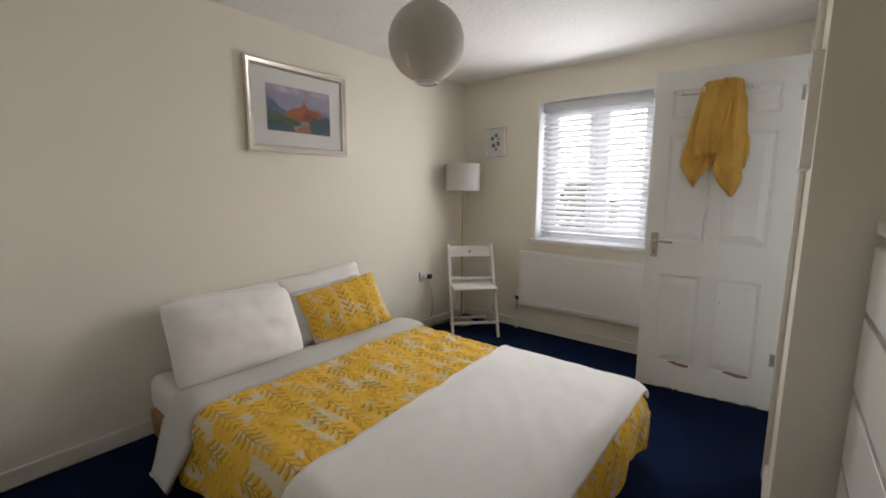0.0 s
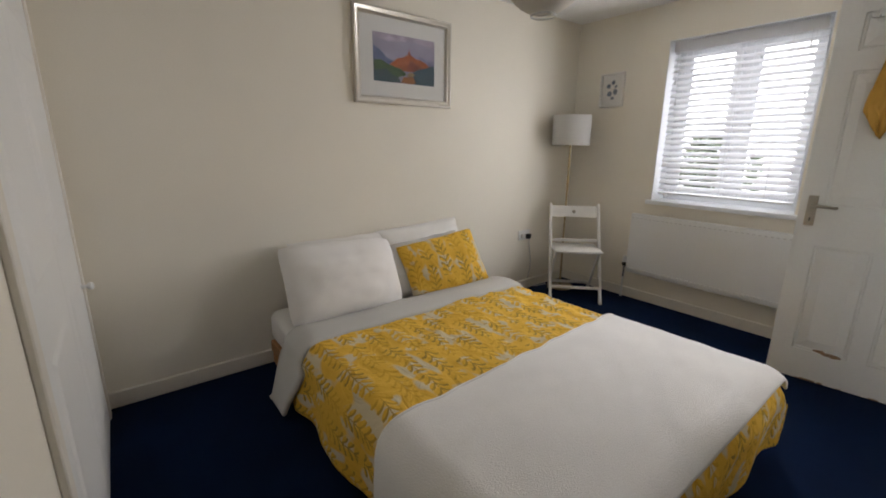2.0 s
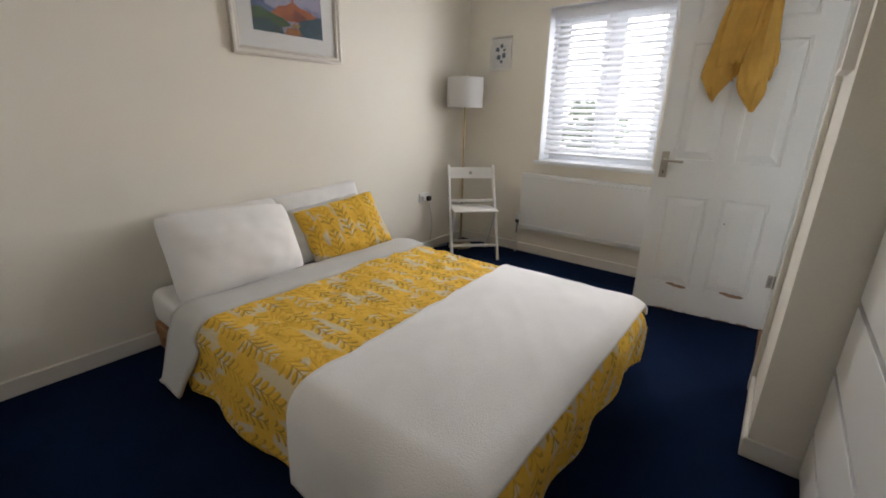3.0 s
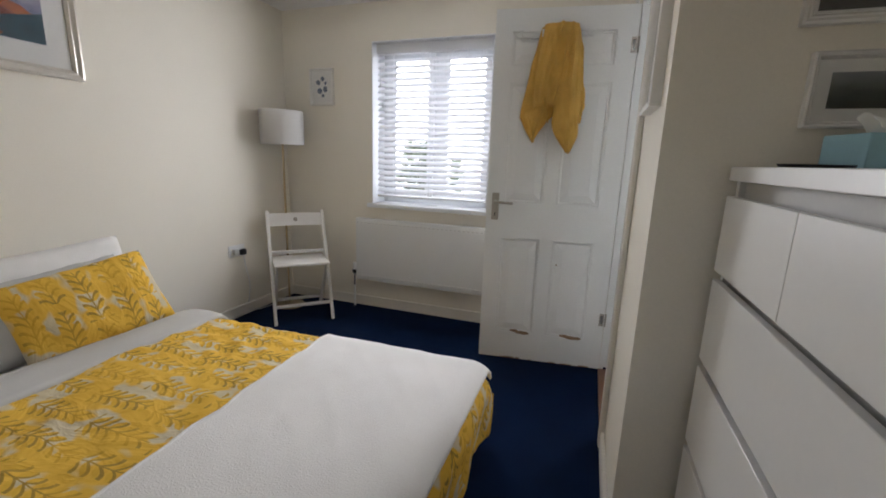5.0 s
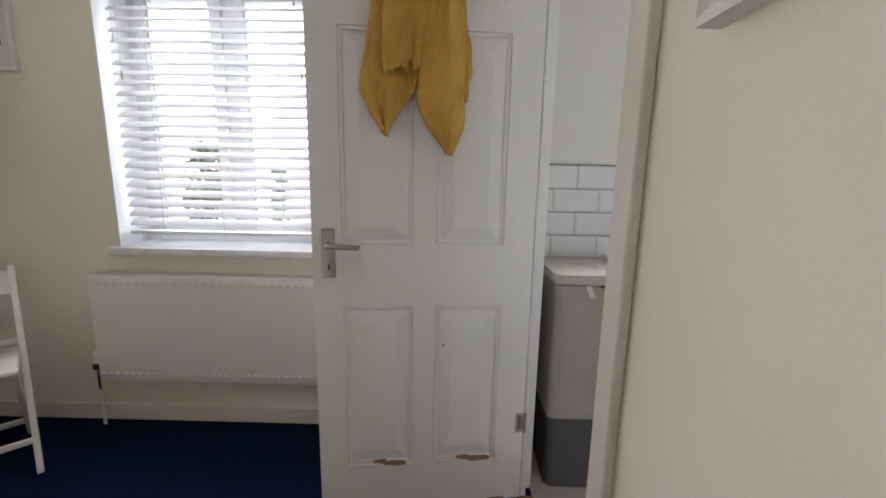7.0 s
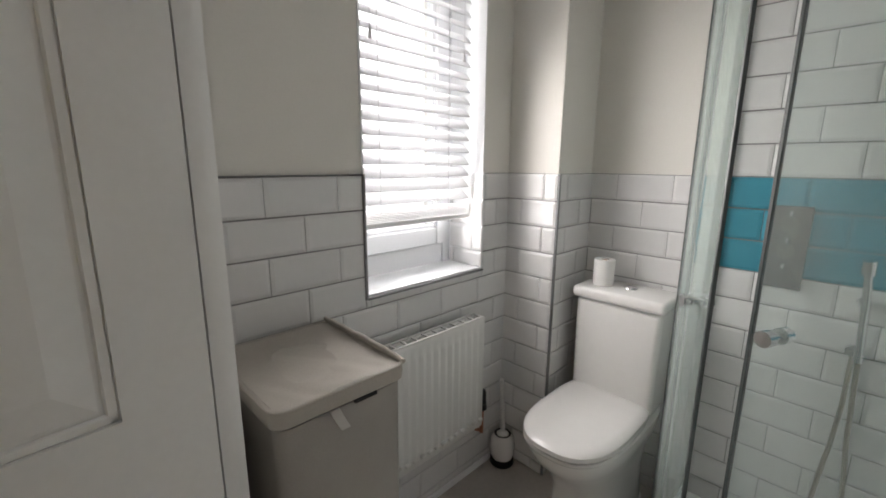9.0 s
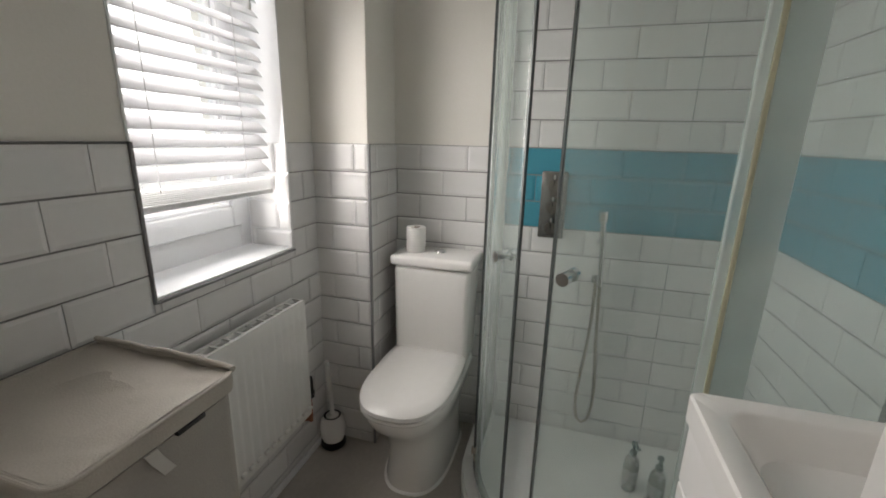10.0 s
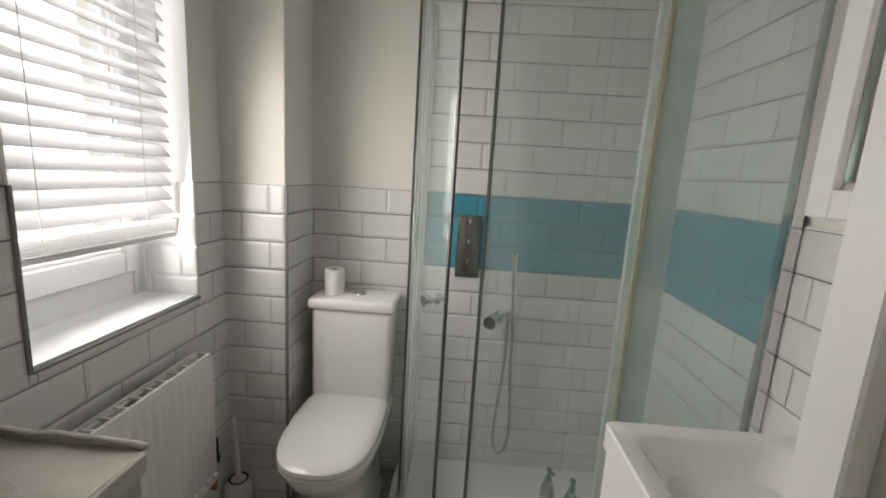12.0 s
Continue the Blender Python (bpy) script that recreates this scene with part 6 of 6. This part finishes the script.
def tile_wall(name, m, length, z0, z1, label, holes=(), band=None, start=0.0, flip=0, bed=None):
    """Brick-bonded tiles on a grout bed. Local x runs along the wall, y out of it."""
    w = tagged(new(name), label, "tiles", kind="structure")
    w.matrix_world = m
    bm = wall_boxes(list(holes), (0, 0, z0), (length, 0.0035, z1), 0)
    bed_ob = part("grout_bed", bm, bed or M_GROUT, w, smooth=False)
    row, top = 0, z1
    while top > z0 + 0.012:
        bot = max(top - R + G, z0)
        off = start + (0.5 * TL if (row + flip) % 2 else 0.0)
        x = (off % TL) - TL
        while x < length:
            a, c = max(x + G / 2, 0.001), min(x + TL - G / 2, length - 0.001)
            x += TL
            if c - a < 0.012:
                continue
            pieces = [(a, c, bot, top - G)]
            for h in holes:
                nxt = []
                for p in pieces:
                    if p[1] <= h[0] or p[0] >= h[1] or p[3] <= h[2] or p[2] >= h[3]:
                        nxt.append(p)
                        continue
                    if p[0] < h[0] - 0.012:
                        nxt.append((p[0], h[0] - G, p[2], p[3]))
                    if p[1] > h[1] + 0.012:
                        nxt.append((h[1] + G, p[1], p[2], p[3]))
                    mid0, mid1 = max(p[0], h[0]), min(p[1], h[1])
                    if p[2] < h[2] - 0.012 and mid1 - mid0 > 0.012:
                        nxt.append((mid0, mid1, p[2], h[2] - G))
                    if p[3] > h[3] + 0.012 and mid1 - mid0 > 0.012:
                        nxt.append((mid0, mid1, h[3] + G, p[3]))
                pieces = nxt
            if band:
                pieces = [q for p in pieces for q in (((p[0], band[2], p[2], p[3]), (band[2], p[1], p[2], p[3])) if p[0] < band[2] < p[1] else (p,))]
            for p in pieces:
                mt = M_TEAL if band and band[0] < (p[2] + p[3]) / 2 < band[1] and band[2] - 0.001 < p[0] and p[1] < band[3] else M_TILE
                t = new("tile", tile_mesh(p[1] - p[0], p[3] - p[2], mt))
                t.parent = w
                t.location = (p[0], 0.0035, p[2])
        top -= R
        row += 1
    return w


tile_wall("wall_tiles_window", pose(BX, YB, 0, 0, 0, 180), BX - XI, F0, DADO, "white bevelled metro tiles below the window",
          holes=((BX - BWIN[1], BX - BWIN[0], BWIN[2], CEIL),), start=0.1825)
tile_wall("wall_tiles_boxing_front", pose(BX, BY, 0, 0, 0, 90), YB - BY, F0, DADO, "white bevelled metro tiles on the pipe boxing", start=0.055)
tile_wall("wall_tiles_boxing_side", pose(XE, BY, 0, 0, 0, 180), XE - BX, F0, DADO, "white bevelled metro tiles on the boxing side", start=0.10, flip=1)
YT = SY + SR + 0.016
tile_wall("wall_tiles_toilet", pose(XE, YT, 0, 0, 0, 90), BY - YT, F0, DADO, "white bevelled metro tiles behind the toilet", start=0.134)
tile_wall("wall_tiles_shower", pose(XE, YSH, 0, 0, 0, 90), YT - YSH, 0.0, DADO + 10 * R, "white metro tiles with a teal band in the shower", band=(DADO - 3 * R, DADO, 0, 9), start=0.1007)
tile_wall("wall_tiles_basin", pose(XI, YSH, 0, 0, 0, 0), XE - XI, 0.0, DADO + 10 * R, "white metro tiles with a teal band behind the basin", start=0.162, band=(DADO - 3 * R, DADO, SX - SR - XI, 9), holes=((-0.01, SX - SR - XI - 0.004, DADO, CEIL + 1),))
struct("tile_edge_trim", box((BX - 0.012, BY - 0.012, F0), (BX - 0.002, BY - 0.002, DADO), 0.002, 1), M_TILETRIM, "thin grey tile corner trim", "trim")
tile_wall("wall_tiles_reveal", pose(BWIN[1] - 0.006, YB - 0.012, 0, 0, 0, 90), 0.17, BWIN[2] + 0.006, DADO, "white metro tiles lining the window reveal", start=0.05, bed=M_UPVC)
struct("tile_edge_trim_window", box((BWIN[0] - 0.004, YB - 0.0145, BWIN[2] - 0.006), (BWIN[0] + 0.004, YB - 0.0042, DADO + 0.003), 0.001, 1), M_TILETRIM, "thin grey tile trim beside the window", "trim")
struct("tile_edge_trim_sill", box((BWIN[0] + 0.0042, YB - 0.0145, BWIN[2] - 0.008), (BWIN[1], YB - 0.0042, BWIN[2] - 0.001), 0.001, 1), M_TILETRIM, "thin grey tile trim under the sill", "trim")
struct("tile_edge_trim_basin", box((XI + 0.001, YSH, DADO + 0.0005), (SX - SR - 0.018, YSH + 0.0128, DADO + 0.006), 0.001, 1), M_UPVC, "thin white trim on top of the basin tiles", "trim")
struct("tile_edge_trim_dado", box((XI, YB - 0.0125, DADO + 0.0005), (BWIN[0] - 0.0045, YB, DADO + 0.003)), M_TILETRIM, "thin grey line on top of the tiles", "trim")
